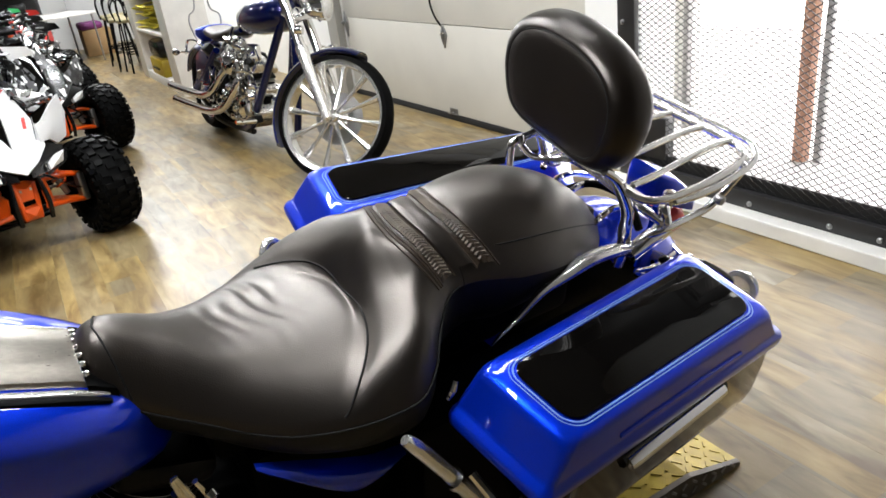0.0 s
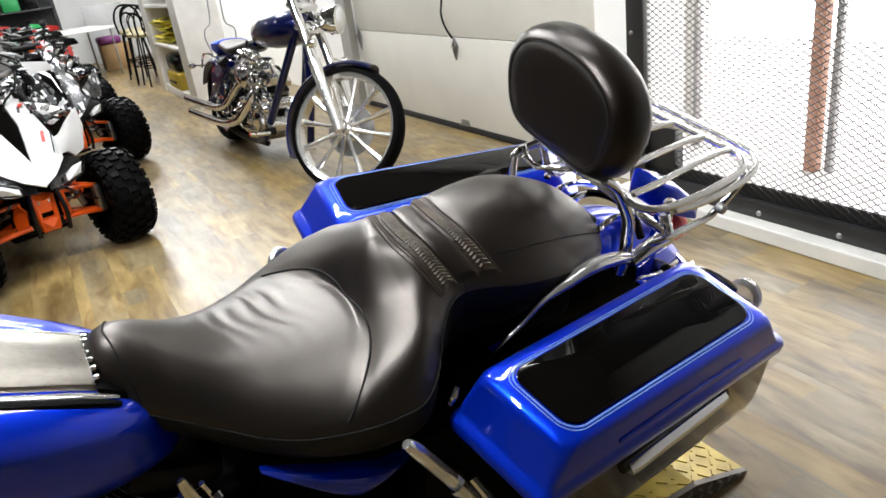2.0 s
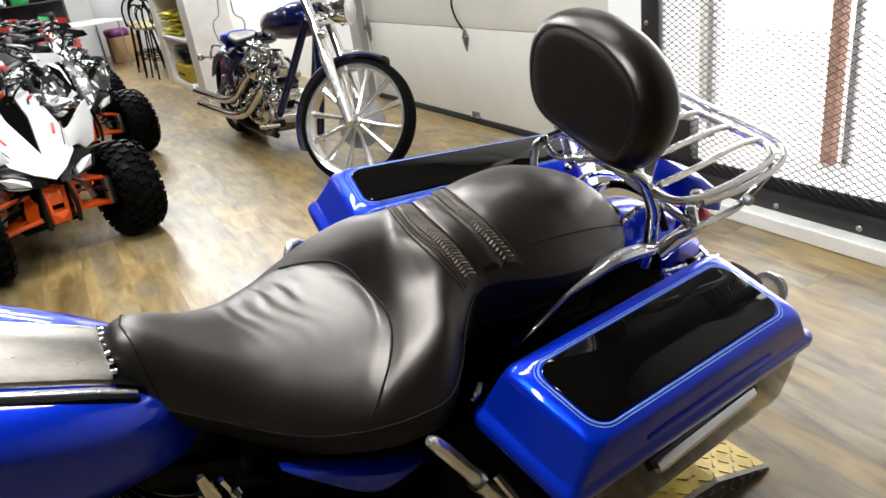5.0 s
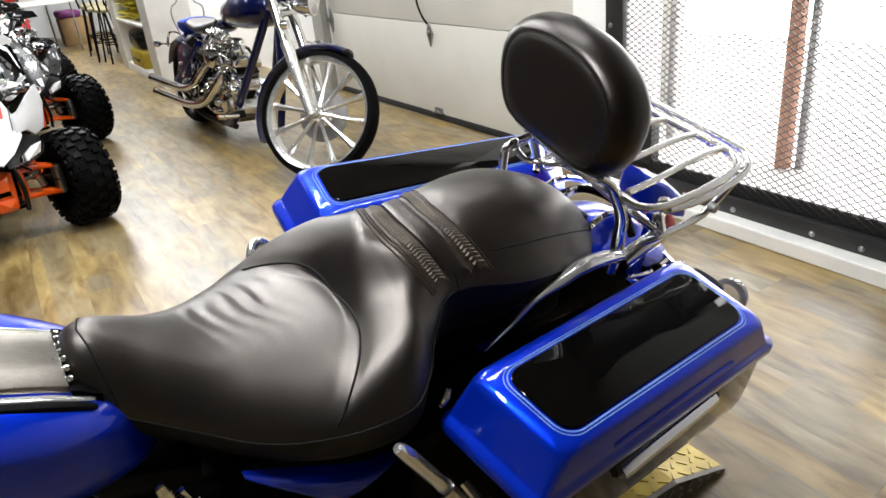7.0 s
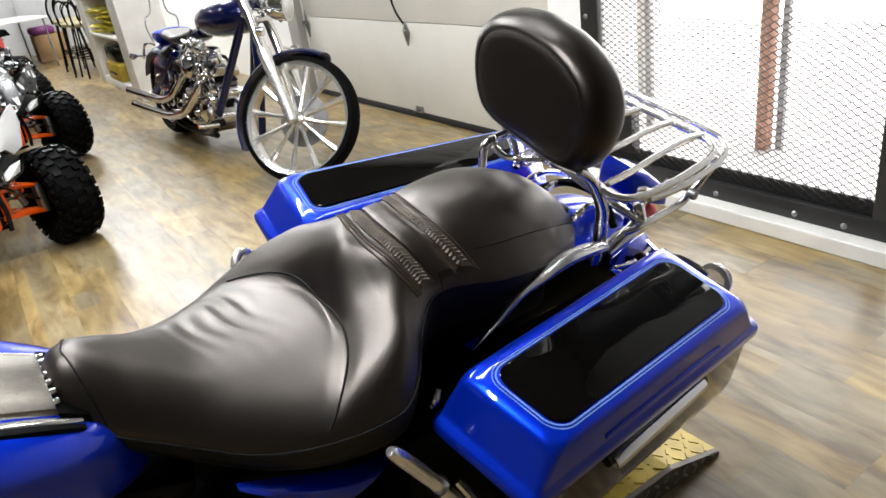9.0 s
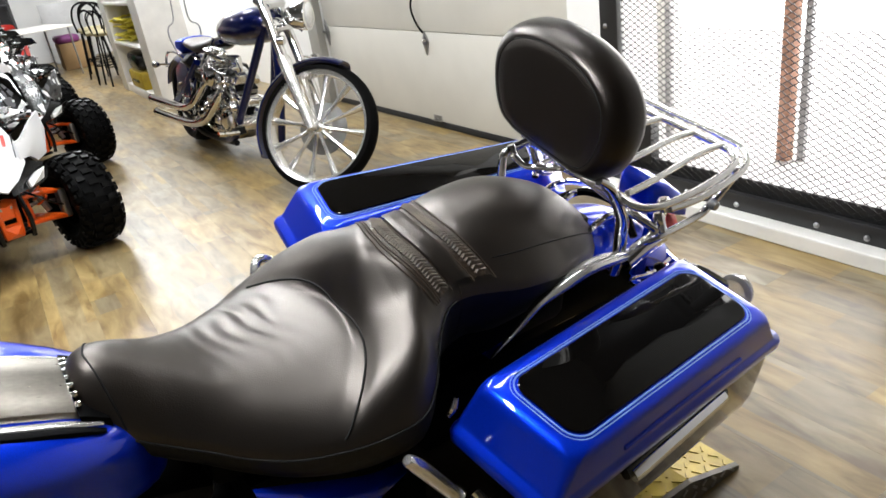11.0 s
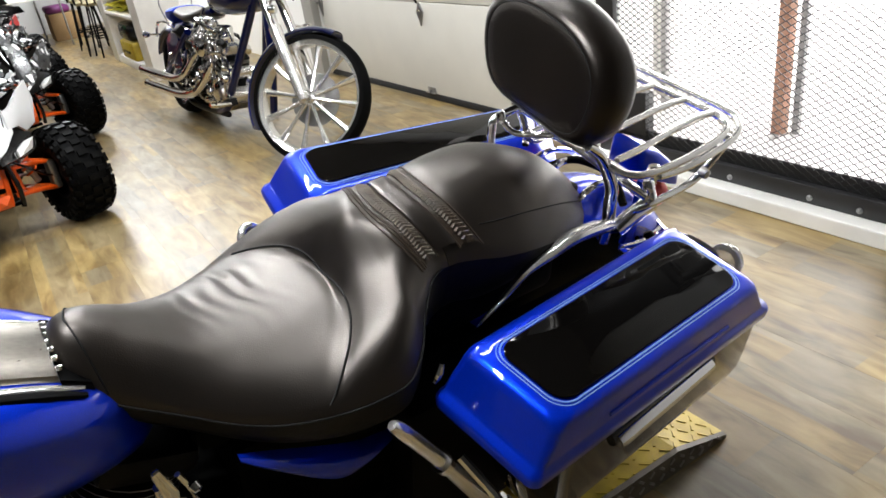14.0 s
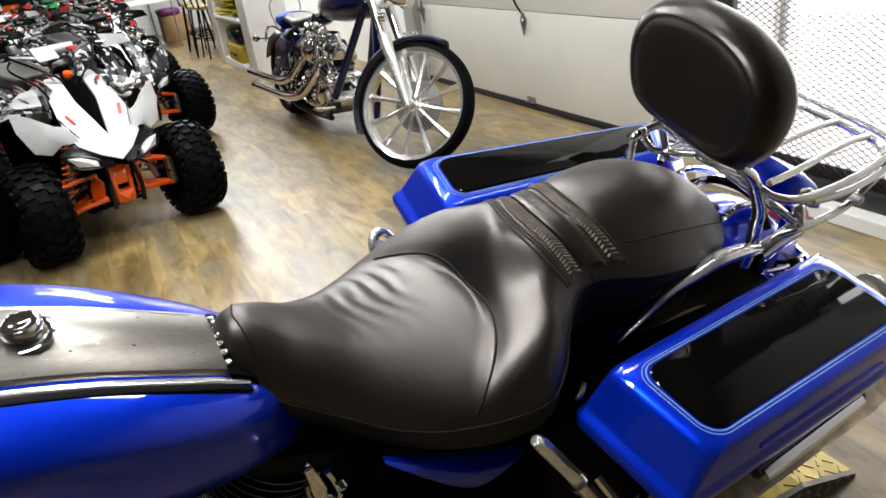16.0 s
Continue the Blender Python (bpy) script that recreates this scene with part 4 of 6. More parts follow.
part("rear_fender", loft([fender_ring(radians(-18 + 155 * k / 40), 0.384, 0.100) for k in range(41)]), BLUE, bike, "blue rear fender", angle=60)
tail = part("tail_light", loft([[(0.655 + dx, -0.01 + w * math.cos(2 * math.pi * k / 20), 0.638 + h * math.sin(2 * math.pi * k / 20)) for k in range(20)] for dx, w, h in ((-0.05, 0.03, 0.02), (0.0, 0.042, 0.036), (0.022, 0.040, 0.034), (0.034, 0.028, 0.023), (0.039, 0.010, 0.007))]), REDLENS, bike, "red tail light lens")
part("tail_cap", loft([[(x, -0.015 + w * math.copysign(abs(math.cos(math.pi * k / 16)) ** 0.42, math.cos(math.pi * k / 16)), z - h + h * math.sin(math.pi * k / 16) ** 0.4) for k in range(17)] for x, w, z, h in ((0.545, 0.034, 0.785, 0.04), (0.555, 0.046, 0.803, 0.07), (0.60, 0.050, 0.782, 0.07), (0.650, 0.049, 0.742, 0.055), (0.678, 0.046, 0.715, 0.04), (0.684, 0.030, 0.704, 0.02))]), BLUE, bike, "blue cap over the tail light", angle=60)
for s in (-1, 1):
    sig = part("turn_signal", lathe([(0.0005, -0.02), (0.025, -0.014), (0.036, 0.0), (0.038, 0.012), (0.034, 0.016), (0.0005, 0.02)], 28, pose(0.70, s * 0.215, 0.56 if s < 0 else 0.47, 0, 0, 90)), LENSGLASS, bike, "round clear turn signal lens")
    part("signal_arm", tube([(0.56, s * 0.08, 0.585), (0.66, s * 0.12, 0.575), (0.685, s * 0.2, 0.562 if s < 0 else 0.475)], 0.011, 8), CHROME, bike)
part("signal_bar", tube([(0.60, -0.13, 0.60), (0.63, 0.0, 0.60), (0.60, 0.13, 0.60)], 0.013, 8), CHROME, bike)

# side covers, rails, lower frame, engine
COVER = [(-0.390, 0.672, 0.665), (-0.335, 0.640, 0.615), (-0.29, 0.612, 0.572), (-0.25, 0.588, 0.542), (-0.206, 0.566, 0.538), (-0.155, 0.555, 0.545), (-0.135, 0.550, 0.546)]
for s in (-1, 1):
    rows = []
    for k in range(21):
        x = -0.390 + 0.255 * k / 20
        top, low = interp(COVER, x)
        g = math.sin(math.pi * (0.03 + 0.92 * k / 20)) ** 0.6
        x, top, low = x + 0.030, top - 0.016, low - 0.018
        rows.append([(x, s * 0.165, top), (x, s * (0.166 + 0.024 * g), top - 0.25 * (top - low)), (x, s * (0.167 + 0.033 * g), top - 0.7 * (top - low)), (x, s * (0.166 + 0.032 * g), low), (x, s * (0.165 + 0.015 * g), low - 0.004), (x, s * 0.160, low)])
    part("side_cover", loft(rows), BLUE, bike, "blue side cover below the seat", angle=60)
    part("bag_guard", tube([side((-0.168, 0.266, 0.685), s), side((-0.152, 0.270, 0.662), s), side((-0.103, 0.280, 0.579), s), side((-0.052, 0.290, 0.486), s), side((0.017, 0.300, 0.358), s), side((0.06, 0.30, 0.29), s), side((0.09, 0.25, 0.25), s)], [0.008, 0.0125, 0.0125, 0.016, 0.017, 0.017, 0.015], 14), POLISHED, bike, "thick chrome saddlebag guard")
    part("guard_collar", tube([side((-0.094, 0.282, 0.562), s), side((-0.086, 0.283, 0.548), s)], 0.0185, 14, smooth=False), CHROME, bike)
    part("bag_guard_rail", tube([side((-0.07, 0.30, 0.575), s), side((-0.05, 0.36, 0.535), s), side((-0.03, 0.405, 0.49), s), side((0.1, 0.40, 0.36), s)], 0.008, 8), CHROME, bike)
    part("seat_bracket", tube([side((-0.068, 0.226, 0.672), s), side((-0.062, 0.230, 0.690), s), side((-0.054, 0.226, 0.706), s)], [0.003, 0.006, 0.004], 8), CHROME, bike)
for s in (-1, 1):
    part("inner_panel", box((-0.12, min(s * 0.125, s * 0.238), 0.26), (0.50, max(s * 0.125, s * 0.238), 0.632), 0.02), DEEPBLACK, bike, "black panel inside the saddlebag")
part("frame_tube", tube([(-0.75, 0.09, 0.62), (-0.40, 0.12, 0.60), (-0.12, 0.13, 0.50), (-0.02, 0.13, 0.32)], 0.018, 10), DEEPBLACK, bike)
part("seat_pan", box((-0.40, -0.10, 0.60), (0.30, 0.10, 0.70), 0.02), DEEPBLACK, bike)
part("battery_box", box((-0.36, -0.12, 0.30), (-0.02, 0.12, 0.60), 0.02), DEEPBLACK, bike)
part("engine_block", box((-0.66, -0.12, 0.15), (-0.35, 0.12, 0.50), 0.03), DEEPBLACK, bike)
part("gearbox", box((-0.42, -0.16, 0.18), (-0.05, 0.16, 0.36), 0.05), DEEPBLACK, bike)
part("crankcase", lathe([(0.02, -0.15), (0.12, -0.15), (0.15, -0.11), (0.15, 0.11), (0.12, 0.15), (0.02, 0.15)], 28, pose(-0.62, 0, 0.30)), DEEPBLACK, bike)
for tilt, xc in ((-24, -0.55), (24, -0.70)):
    cyl = bmesh.new()
    m = pose(xc, 0, 0.42, 0, tilt * -1, 0) @ pose(0, 0, 0, 90)
    prof = []
    for k in range(12):
        y = 0.015 * k
        prof += [(0.066, y), (0.086, y + 0.003), (0.086, y + 0.007), (0.066, y + 0.010)]
    add_lathe(cyl, prof, 24, m)
    part("cylinder", cyl, DARKMETAL, bike, "black finned engine cylinder")
    for k in range(12):
        part("fin_edge", lathe([(0.0862, 0.015 * k + 0.004), (0.0868, 0.015 * k + 0.005), (0.0862, 0.015 * k + 0.006)], 24, m), STEEL, bike, "bare metal edge of a cooling fin")
    part("rocker_cover", box((-0.075, -0.09, 0.18), (0.075, 0.09, 0.235), 0.02, pose(xc, 0, 0.42, 0, -tilt, 0)), DARKMETAL, bike, "black rocker cover")
shift = part("primary_cover", loft([[(-0.62 + 0.42 * u + r * math.cos(2 * math.pi * k / 28) * 1.0, y, 0.30 + 0.5 * r * math.sin(2 * math.pi * k / 28)) for k in range(28)] for u, r, y in ((0.3, 0.30, -0.15), (0.3, 0.30, -0.20), (0.3, 0.27, -0.225), (0.3, 0.2, -0.23))]), CHROME, bike, "polished chrome primary cover")
for pts, r in (([(-0.463, -0.152, 0.690), (-0.462, -0.153, 0.660), (-0.450, -0.154, 0.635)], 0.005), ([(-0.470, -0.15, 0.650), (-0.470, -0.15, 0.620), (-0.462, -0.15, 0.602)], 0.007), ([(-0.466, -0.152, 0.604), (-0.445, -0.154, 0.606), (-0.436, -0.154, 0.598)], 0.005), ([(-0.452, -0.153, 0.618), (-0.440, -0.154, 0.610)], 0.006), ([(-0.478, -0.15, 0.585), (-0.452, -0.15, 0.566), (-0.430, -0.15, 0.560)], 0.0045)):
    part("coil_bracket", tube(pts, r, 8, flat=0.6), CHROME, bike)
part("coil_cover", prism([(-0.472, 0.690), (-0.458, 0.695), (-0.444, 0.640), (-0.446, 0.606), (-0.456, 0.594), (-0.464, 0.615)], -0.010, pose(0, -0.154, 0.0), 0.005), CHROME, bike, "small chrome coil cover")
part("coil_cap", lathe([(0.0005, -0.016), (0.008, -0.013), (0.012, -0.004), (0.012, 0.008)], 16, pose(-0.446, -0.156, 0.600, 25, 0, 15)), CHROME, bike)
part("coil_rod", tube([(-0.440, -0.156, 0.664), (-0.432, -0.158, 0.636), (-0.428, -0.158, 0.606), (-0.436, -0.157, 0.580)], 0.0045, 8), CHROME, bike)
part("coil_rod", tube([(-0.478, -0.156, 0.548), (-0.448, -0.158, 0.560), (-0.420, -0.158, 0.566)], 0.005, 8), CHROME, bike)
part("coil_bolt", lathe([(0.0005, -0.012), (0.008, -0.010), (0.010, 0.0)], 10, pose(-0.425, -0.16, 0.632, 20, 0, 20)), CHROME, bike)
part("exhaust_heat_shield", loft([[(x + 0.022, -0.195 - 0.030 * math.sin(math.pi * k / 10), z - 0.042 - d * k / 10) for k in range(11)] + [(x + 0.022, -0.185, z - 0.042 - d), (x + 0.022, -0.185, z - 0.042)] for x, z, d in ((-0.425, 0.632, 0.015), (-0.405, 0.628, 0.06), (-0.37, 0.590, 0.075), (-0.33, 0.556, 0.08), (-0.29, 0.524, 0.08), (-0.262, 0.500, 0.07), (-0.245, 0.466, 0.035), (-0.225, 0.446, 0.012))]), POLISHED, bike, "polished chrome cover below the side cover", angle=60)
part("shield_slot", box((-0.06, -0.004, -0.006), (0.06, 0.004, 0.006), 0.003, pose(-0.303, -0.228, 0.480, 0, 38, 0)), BLACKPLASTIC, bike)
part("lower_pipe", tube([(-0.235, -0.24, 0.455), (-0.18, -0.242, 0.41), (-0.12, -0.242, 0.335), (-0.078, -0.242, 0.287), (-0.03, -0.242, 0.27), (0.024, -0.242, 0.275), (0.06, -0.27, 0.32)], 0.009, 10), CHROME, bike)
part("lower_pipe", tube([(-0.225, -0.235, 0.48), (-0.17, -0.23, 0.44), (-0.13, -0.225, 0.38)], 0.006, 8), STEEL, bike)
part("red_reflector", lathe([(0.0005, -0.006), (0.018, -0.005), (0.022, 0.0), (0.022, 0.004)], 18, pose(0.10, -0.31, 0.30)), REDLENS, bike)
part("muffler", tube([(-0.1, 0.26, 0.24), (0.1, 0.28, 0.24), (0.75, 0.28, 0.25)], [0.03, 0.05, 0.05], 16, steps=3), CHROME, bike)
part("far_guard_tip", tube([(-0.132, 0.345, 0.555), (-0.138, 0.372, 0.588), (-0.126, 0.392, 0.608), (-0.108, 0.396, 0.610), (-0.092, 0.386, 0.594), (-0.086, 0.360, 0.562)], 0.0115, 12), POLISHED, bike, "bent chrome guard tip beyond the seat")
part("drive_belt_guard", box((-0.1, -0.125, 0.30), (0.33, -0.105, 0.36), 0.006), DEEPBLACK, bike)
wheel_m = pose(0.36, 0, 0.325)
wheel = new("rear_wheel")
wheel.parent = bike
tagged(wheel, "rear wheel in the shade under the fender")
prof = [(0.20, -0.05), (0.24, -0.062), (0.28, -0.064), (0.305, -0.05), (0.322, -0.025), (0.325, 0.0), (0.322, 0.025), (0.305, 0.05), (0.28, 0.064), (0.24, 0.062), (0.20, 0.05)]
part("tyre", lathe(prof, 48, wheel_m, closed=True), RUBBER, wheel)
rim = lathe([(0.03, -0.06), (0.05, -0.06), (0.06, -0.03), (0.19, -0.03), (0.205, -0.05), (0.205, 0.05), (0.19, 0.03), (0.06, 0.03), (0.05, 0.06), (0.03, 0.06)], 40, wheel_m, closed=True)
part("rim", rim, ALLOY, wheel)
part("axle", lathe([(0.012, -0.14), (0.012, 0.14)], 12, wheel_m), STEEL, bike)
part("swingarm", tube([(-0.05, -0.10, 0.32), (0.2, -0.105, 0.32), (0.38, -0.11, 0.325)], 0.025, 10), DEEPBLACK, bike)
part("side_stand", tube([(-0.30, -0.16, 0.24), (-0.26, -0.24, 0.10), (-0.24, -0.29, -0.065)], 0.012, 8), DARKMETAL, bike, "side stand carrying the leaning bike")


# ---- quad bikes ----
def plate3(points, thick, s=1):
    """A panel with thickness from a ring of corners; s mirrors it across y."""
    pts = [Vector((p[0], p[1] * s, p[2])) for p in points]
    n = Vector((0, 0, 0))
    for k in range(len(pts)):
        a, b = pts[k], pts[(k + 1) % len(pts)]
        n += a.cross(b)
    n.normalize()
    if n.x < 0:
        n = -n
    bm = bmesh.new()
    front = [bm.verts.new(p) for p in pts]
    back = [bm.verts.new(p - n * thick) for p in pts]
    c = sum(pts, Vector()) / len(pts)
    cf, cb = bm.verts.new(c + n * thick * 0.9), bm.verts.new(c - n * thick * 0.4)
    for k in range(len(pts)):
        j = (k + 1) % len(pts)
        bm.faces.new((front[k], front[j], cf))
        bm.faces.new((back[j], back[k], cb))
        bm.faces.new((front[k], back[k], back[j], front[j]))
    bmesh.ops.bevel(bm, geom=[e for e in bm.edges if e.calc_face_angle(0) > 0.9], offset=thick * 0.3, segments=1, affect="EDGES")
    return bm


def knob_tyre(r, w, m, n=20):
    h = w / 2
    bm = lathe([(r * 0.52, -h * 0.72), (r * 0.66, -h * 0.98), (r * 0.82, -h), (r * 0.92, -h * 0.86), (r * 0.955, -h * 0.5), (r * 0.965, 0), (r * 0.955, h * 0.5), (r * 0.92, h * 0.86), (r * 0.82, h), (r * 0.66, h * 0.98), (r * 0.52, h * 0.72)], 40, m, closed=True)
    return bm


def knobs(r, w, m, n=20):
    h = w / 2
    bm = bmesh.new()
    for k in range(n):
        a = 2 * math.pi * k / n
        for off, wid, tip, aa in ((0.0, 0.22, 0.0, 0.0), (0.46, 0.17, 9, 0.5), (-0.46, 0.17, -9, 0.5), (0.86, 0.15, 38, 0.0), (-0.86, 0.15, -38, 0.0)):
            b = a + aa * 2 * math.pi / n
            rr = r * (0.975 if abs(off) < 0.6 else 0.925)
            t = m @ Matrix.Rotation(-b, 4, "Y") @ pose(rr, off * h, 0, 0, 0, tip)
            add_box(bm, (-0.014, -wid * h, -0.013), (0.008, wid * h, 0.013), 0.0, t)
        for sgn in (-1, 1):
            t = m @ Matrix.Rotation(-(a + 0.1), 4, "Y") @ pose(r * 0.83, sgn * h * 0.985, 0, 0, 0, 0)
            add_box(bm, (-0.018, -0.006, -0.008), (0.018, 0.006, 0.008), 0.0, t)
    return bm


def spring(a, b, r, turns, wire):
    a, b = Vector(a), Vector(b)
    d = (b - a).normalized()
    u = d.orthogonal().normalized()
    v = d.cross(u)
    n = turns * 10
    return [a.lerp(b, k / n) + r * (math.cos(2 * math.pi * k / 10) * u + math.sin(2 * math.pi * k / 10) * v) for k in range(n + 1)]


def quad(m, body, label, group="row of quad bikes"):
    q = thing("quad_bike", m, label, "quad bike", group)
    accent = WHITEPLASTIC if body is WHITEPLASTIC else FROST
    front = FROST if body is BLACKPLASTIC else body
    for name, x, y, r, w in (("front_wheel", 0, 0.385, 0.25, 0.21), ("front_wheel", 0, -0.385, 0.25, 0.21), ("rear_wheel", -1.12, 0.36, 0.245, 0.23), ("rear_wheel", -1.12, -0.36, 0.245, 0.23)):
        hub = new(name)
        hub.parent = q
        wm = pose(x, y, r)
        tyre = part("tyre", knob_tyre(r, w, wm, 18), RUBBER, hub, "black off-road tyre", angle=30)
        tagged(part("tread", knobs(r, w, wm, 24), TREADRUBBER, hub, "knobbly tread blocks", smooth=False), kind="stuff")
        part("rim", lathe([(0.03, -0.03), (0.10, -0.02), (0.118, -w * 0.36), (0.13, -w * 0.36), (0.128, 0), (0.13, w * 0.36), (0.118, w * 0.36), (0.10, 0.02), (0.03, 0.03)], 28, wm, closed=True), DEEPBLACK, hub)
        part("hub_cap", lathe([(0.0005, -0.05), (0.035, -0.045), (0.045, -0.03), (0.045, 0.03), (0.035, 0.045), (0.0005, 0.05)], 18, wm), DARKMETAL, hub)
    for s in (-1, 1):
        part("upper_arm", tube([side((0.06, 0.09, 0.37), s), side((0.03, 0.2, 0.36), s), side((0.0, 0.30, 0.335), s), side((-0.05, 0.2, 0.365), s), side((-0.10, 0.09, 0.38), s)], 0.011, 8), ORANGE, q, "orange tubular suspension arm")
        part("lower_arm", tube([side((0.08, 0.08, 0.245), s), side((0.04, 0.2, 0.225), s), side((0.0, 0.31, 0.20), s), side((-0.06, 0.2, 0.225), s), side((-0.12, 0.08, 0.25), s)], 0.013, 8), ORANGE, q, "orange tubular suspension arm")
        part("arm_gusset", plate3([(0.05, 0.19, 0.235), (0.01, 0.295, 0.215), (-0.04, 0.19, 0.24), (0.0, 0.13, 0.25)], 0.008, s), ORANGE, q)
        part("steering_knuckle", box((-0.03, -0.02, -0.075), (0.03, 0.02, 0.075), 0.01, pose(0, s * 0.295, 0.27)), STEEL, q)
        part("tie_rod", tube([side((-0.06, 0.05, 0.31), s), side((-0.05, 0.28, 0.285), s)], 0.008, 6, smooth=False), STEEL, q)
        shock = part("shock_absorber", tube([side((-0.06, 0.13, 0.56), s), side((-0.02, 0.225, 0.25), s)], 0.016, 8, smooth=False), STEEL, q)
        part("coil_spring", tube(spring(side((-0.055, 0.14, 0.53), s), side((-0.025, 0.215, 0.30), s), 0.03, 8, 0.005), 0.0055, 5, smooth=False), ORANGE if body is WHITEPLASTIC else DARKMETAL, shock, "coil spring")
        # nose panels
        part("nose_panel", plate3([(0.235, 0.0, 0.455), (0.20, 0.075, 0.490), (0.135, 0.15, 0.545), (0.05, 0.165, 0.635), (-0.07, 0.15, 0.745), (-0.17, 0.115, 0.835), (-0.16, 0.052, 0.838), (-0.02, 0.050, 0.722), (0.15, 0.0, 0.560)], 0.012, s), front, q, "angular plastic nose panel")
        decal = part("nose_decal", box((-0.032, -0.008, -0.001), (0.032, 0.008, 0.0015), 0.0, Matrix.Translation((0.048, s * 0.118, 0.652)) @ Matrix.Rotation(s * -0.45, 4, "Z") @ Matrix.Rotation(0.80, 4, "Y")), REDDECAL if body is WHITEPLASTIC else FROST, q, "small red stripe decal")
        part("nose_decal", box((-0.07, -0.003, -0.001), (0.07, 0.003, 0.0015), 0.0, Matrix.Translation((0.07, s * 0.145, 0.622)) @ Matrix.Rotation(s * -0.45, 4, "Z") @ Matrix.Rotation(0.80, 4, "Y")), BLACKPLASTIC, q)
        part("fender_wing", plate3([(0.13, 0.135, 0.56), (0.075, 0.20, 0.555), (0.03, 0.245, 0.515), (0.0, 0.305, 0.535), (-0.03, 0.345, 0.645), (-0.05, 0.345, 0.735), (0.0, 0.28, 0.705), (0.045, 0.20, 0.645), (0.075, 0.155, 0.635)], 0.012, s), front, q, "outer nose wing over the wheel")
        part("fender_top", plate3([(-0.05, 0.30, 0.725), (-0.02, 0.17, 0.70), (-0.20, 0.14, 0.79), (-0.42, 0.17, 0.74), (-0.46, 0.33, 0.66), (-0.30, 0.42, 0.66), (-0.13, 0.40, 0.69)], 0.012, s), FROST, q, "black front fender with silver shard print")
        part("fender_print", plate3([(-0.08, 0.28, 0.742), (-0.06, 0.19, 0.737), (-0.20, 0.16, 0.80), (-0.26, 0.22, 0.785), (-0.22, 0.33, 0.735)], 0.006, s), accent, q, "silver and white printed graphic")
        lamp = part("headlight", plate3([(0.222, 0.110, 0.445), (0.180, 0.190, 0.460), (0.150, 0.218, 0.505), (0.175, 0.165, 0.500), (0.212, 0.110, 0.472)], 0.025, s), CLEARLENS, q, "clear slanted headlight")
        part("lamp_bezel", tube([side(p, s) for p in ((0.227, 0.104, 0.440), (0.182, 0.195, 0.455), (0.150, 0.224, 0.508), (0.174, 0.165, 0.506), (0.213, 0.104, 0.478))], 0.003, 6, closed=True, steps=3), BLACKPLASTIC, lamp)
        part("lamp_shell", plate3([(0.19, 0.03, 0.42), (0.15, 0.20, 0.44), (0.10, 0.235, 0.52), (0.11, 0.16, 0.55), (0.17, 0.03, 0.49)], 0.04, s), BLACKPLASTIC, q, "black shell behind the headlight")
        part("side_panel", plate3([(-0.15, 0.13, 0.80), (-0.10, 0.155, 0.66), (-0.30, 0.17, 0.55), (-0.52, 0.16, 0.60), (-0.56, 0.12, 0.73), (-0.36, 0.10, 0.80)], 0.014, s), accent, q, "printed side panel beside the tank")
        part("rear_fender", plate3([(-0.72, 0.14, 0.735), (-0.78, 0.30, 0.72), (-0.90, 0.42, 0.69), (-1.18, 0.44, 0.70), (-1.36, 0.38, 0.72), (-1.40, 0.16, 0.78), (-1.10, 0.13, 0.775)], 0.014, s), FROST, q, "black rear fender with silver shard print")
        part("rear_print", plate3([(-0.88, 0.22, 0.758), (-0.96, 0.37, 0.725), (-1.20, 0.38, 0.735), (-1.26, 0.2, 0.785)], 0.006, s), accent, q)
        part("grip", tube([side((-0.335, 0.245, 0.945), s), side((-0.365, 0.375, 0.93), s)], 0.017, 10, smooth=False), BLACKPLASTIC, q)
        part("brake_lever", tube([side((-0.30, 0.22, 0.95), s), side((-0.285, 0.27, 0.945), s), side((-0.325, 0.37, 0.935), s)], 0.006, 6), STEEL, q)
        part("lever_clamp", box((-0.02, -0.02, -0.018), (0.02, 0.02, 0.02), 0.006, pose(-0.315, s * 0.215, 0.955)), DARKMETAL, q)
        part("foot_rest", tube([side((-0.42, 0.12, 0.28), s), side((-0.45, 0.34, 0.26), s), side((-0.66, 0.36, 0.26), s), side((-0.72, 0.14, 0.28), s)], 0.013, 8), DARKMETAL, q)
        part("frame_rail", tube([side((0.07, 0.07, 0.24), s), side((-0.25, 0.13, 0.20), s), side((-0.75, 0.13, 0.20), s), side((-0.95, 0.10, 0.32), s), side((-0.72, 0.09, 0.62), s), side((-0.2, 0.08, 0.66), s), side((0.04, 0.06, 0.42), s)], 0.014, 8), DARKMETAL, q)
    part("bulkhead", plate3([(0.10, -0.042, 0.205), (0.115, -0.045, 0.27), (0.115, 0.045, 0.27), (0.10, 0.042, 0.205)], 0.03), ORANGE, q, "orange front bulkhead plate")
    part("bulkhead", plate3([(0.105, -0.035, 0.305), (0.10, -0.06, 0.385), (0.09, -0.02, 0.40), (0.09, 0.02, 0.40), (0.10, 0.06, 0.385), (0.105, 0.035, 0.305)], 0.03), ORANGE, q)
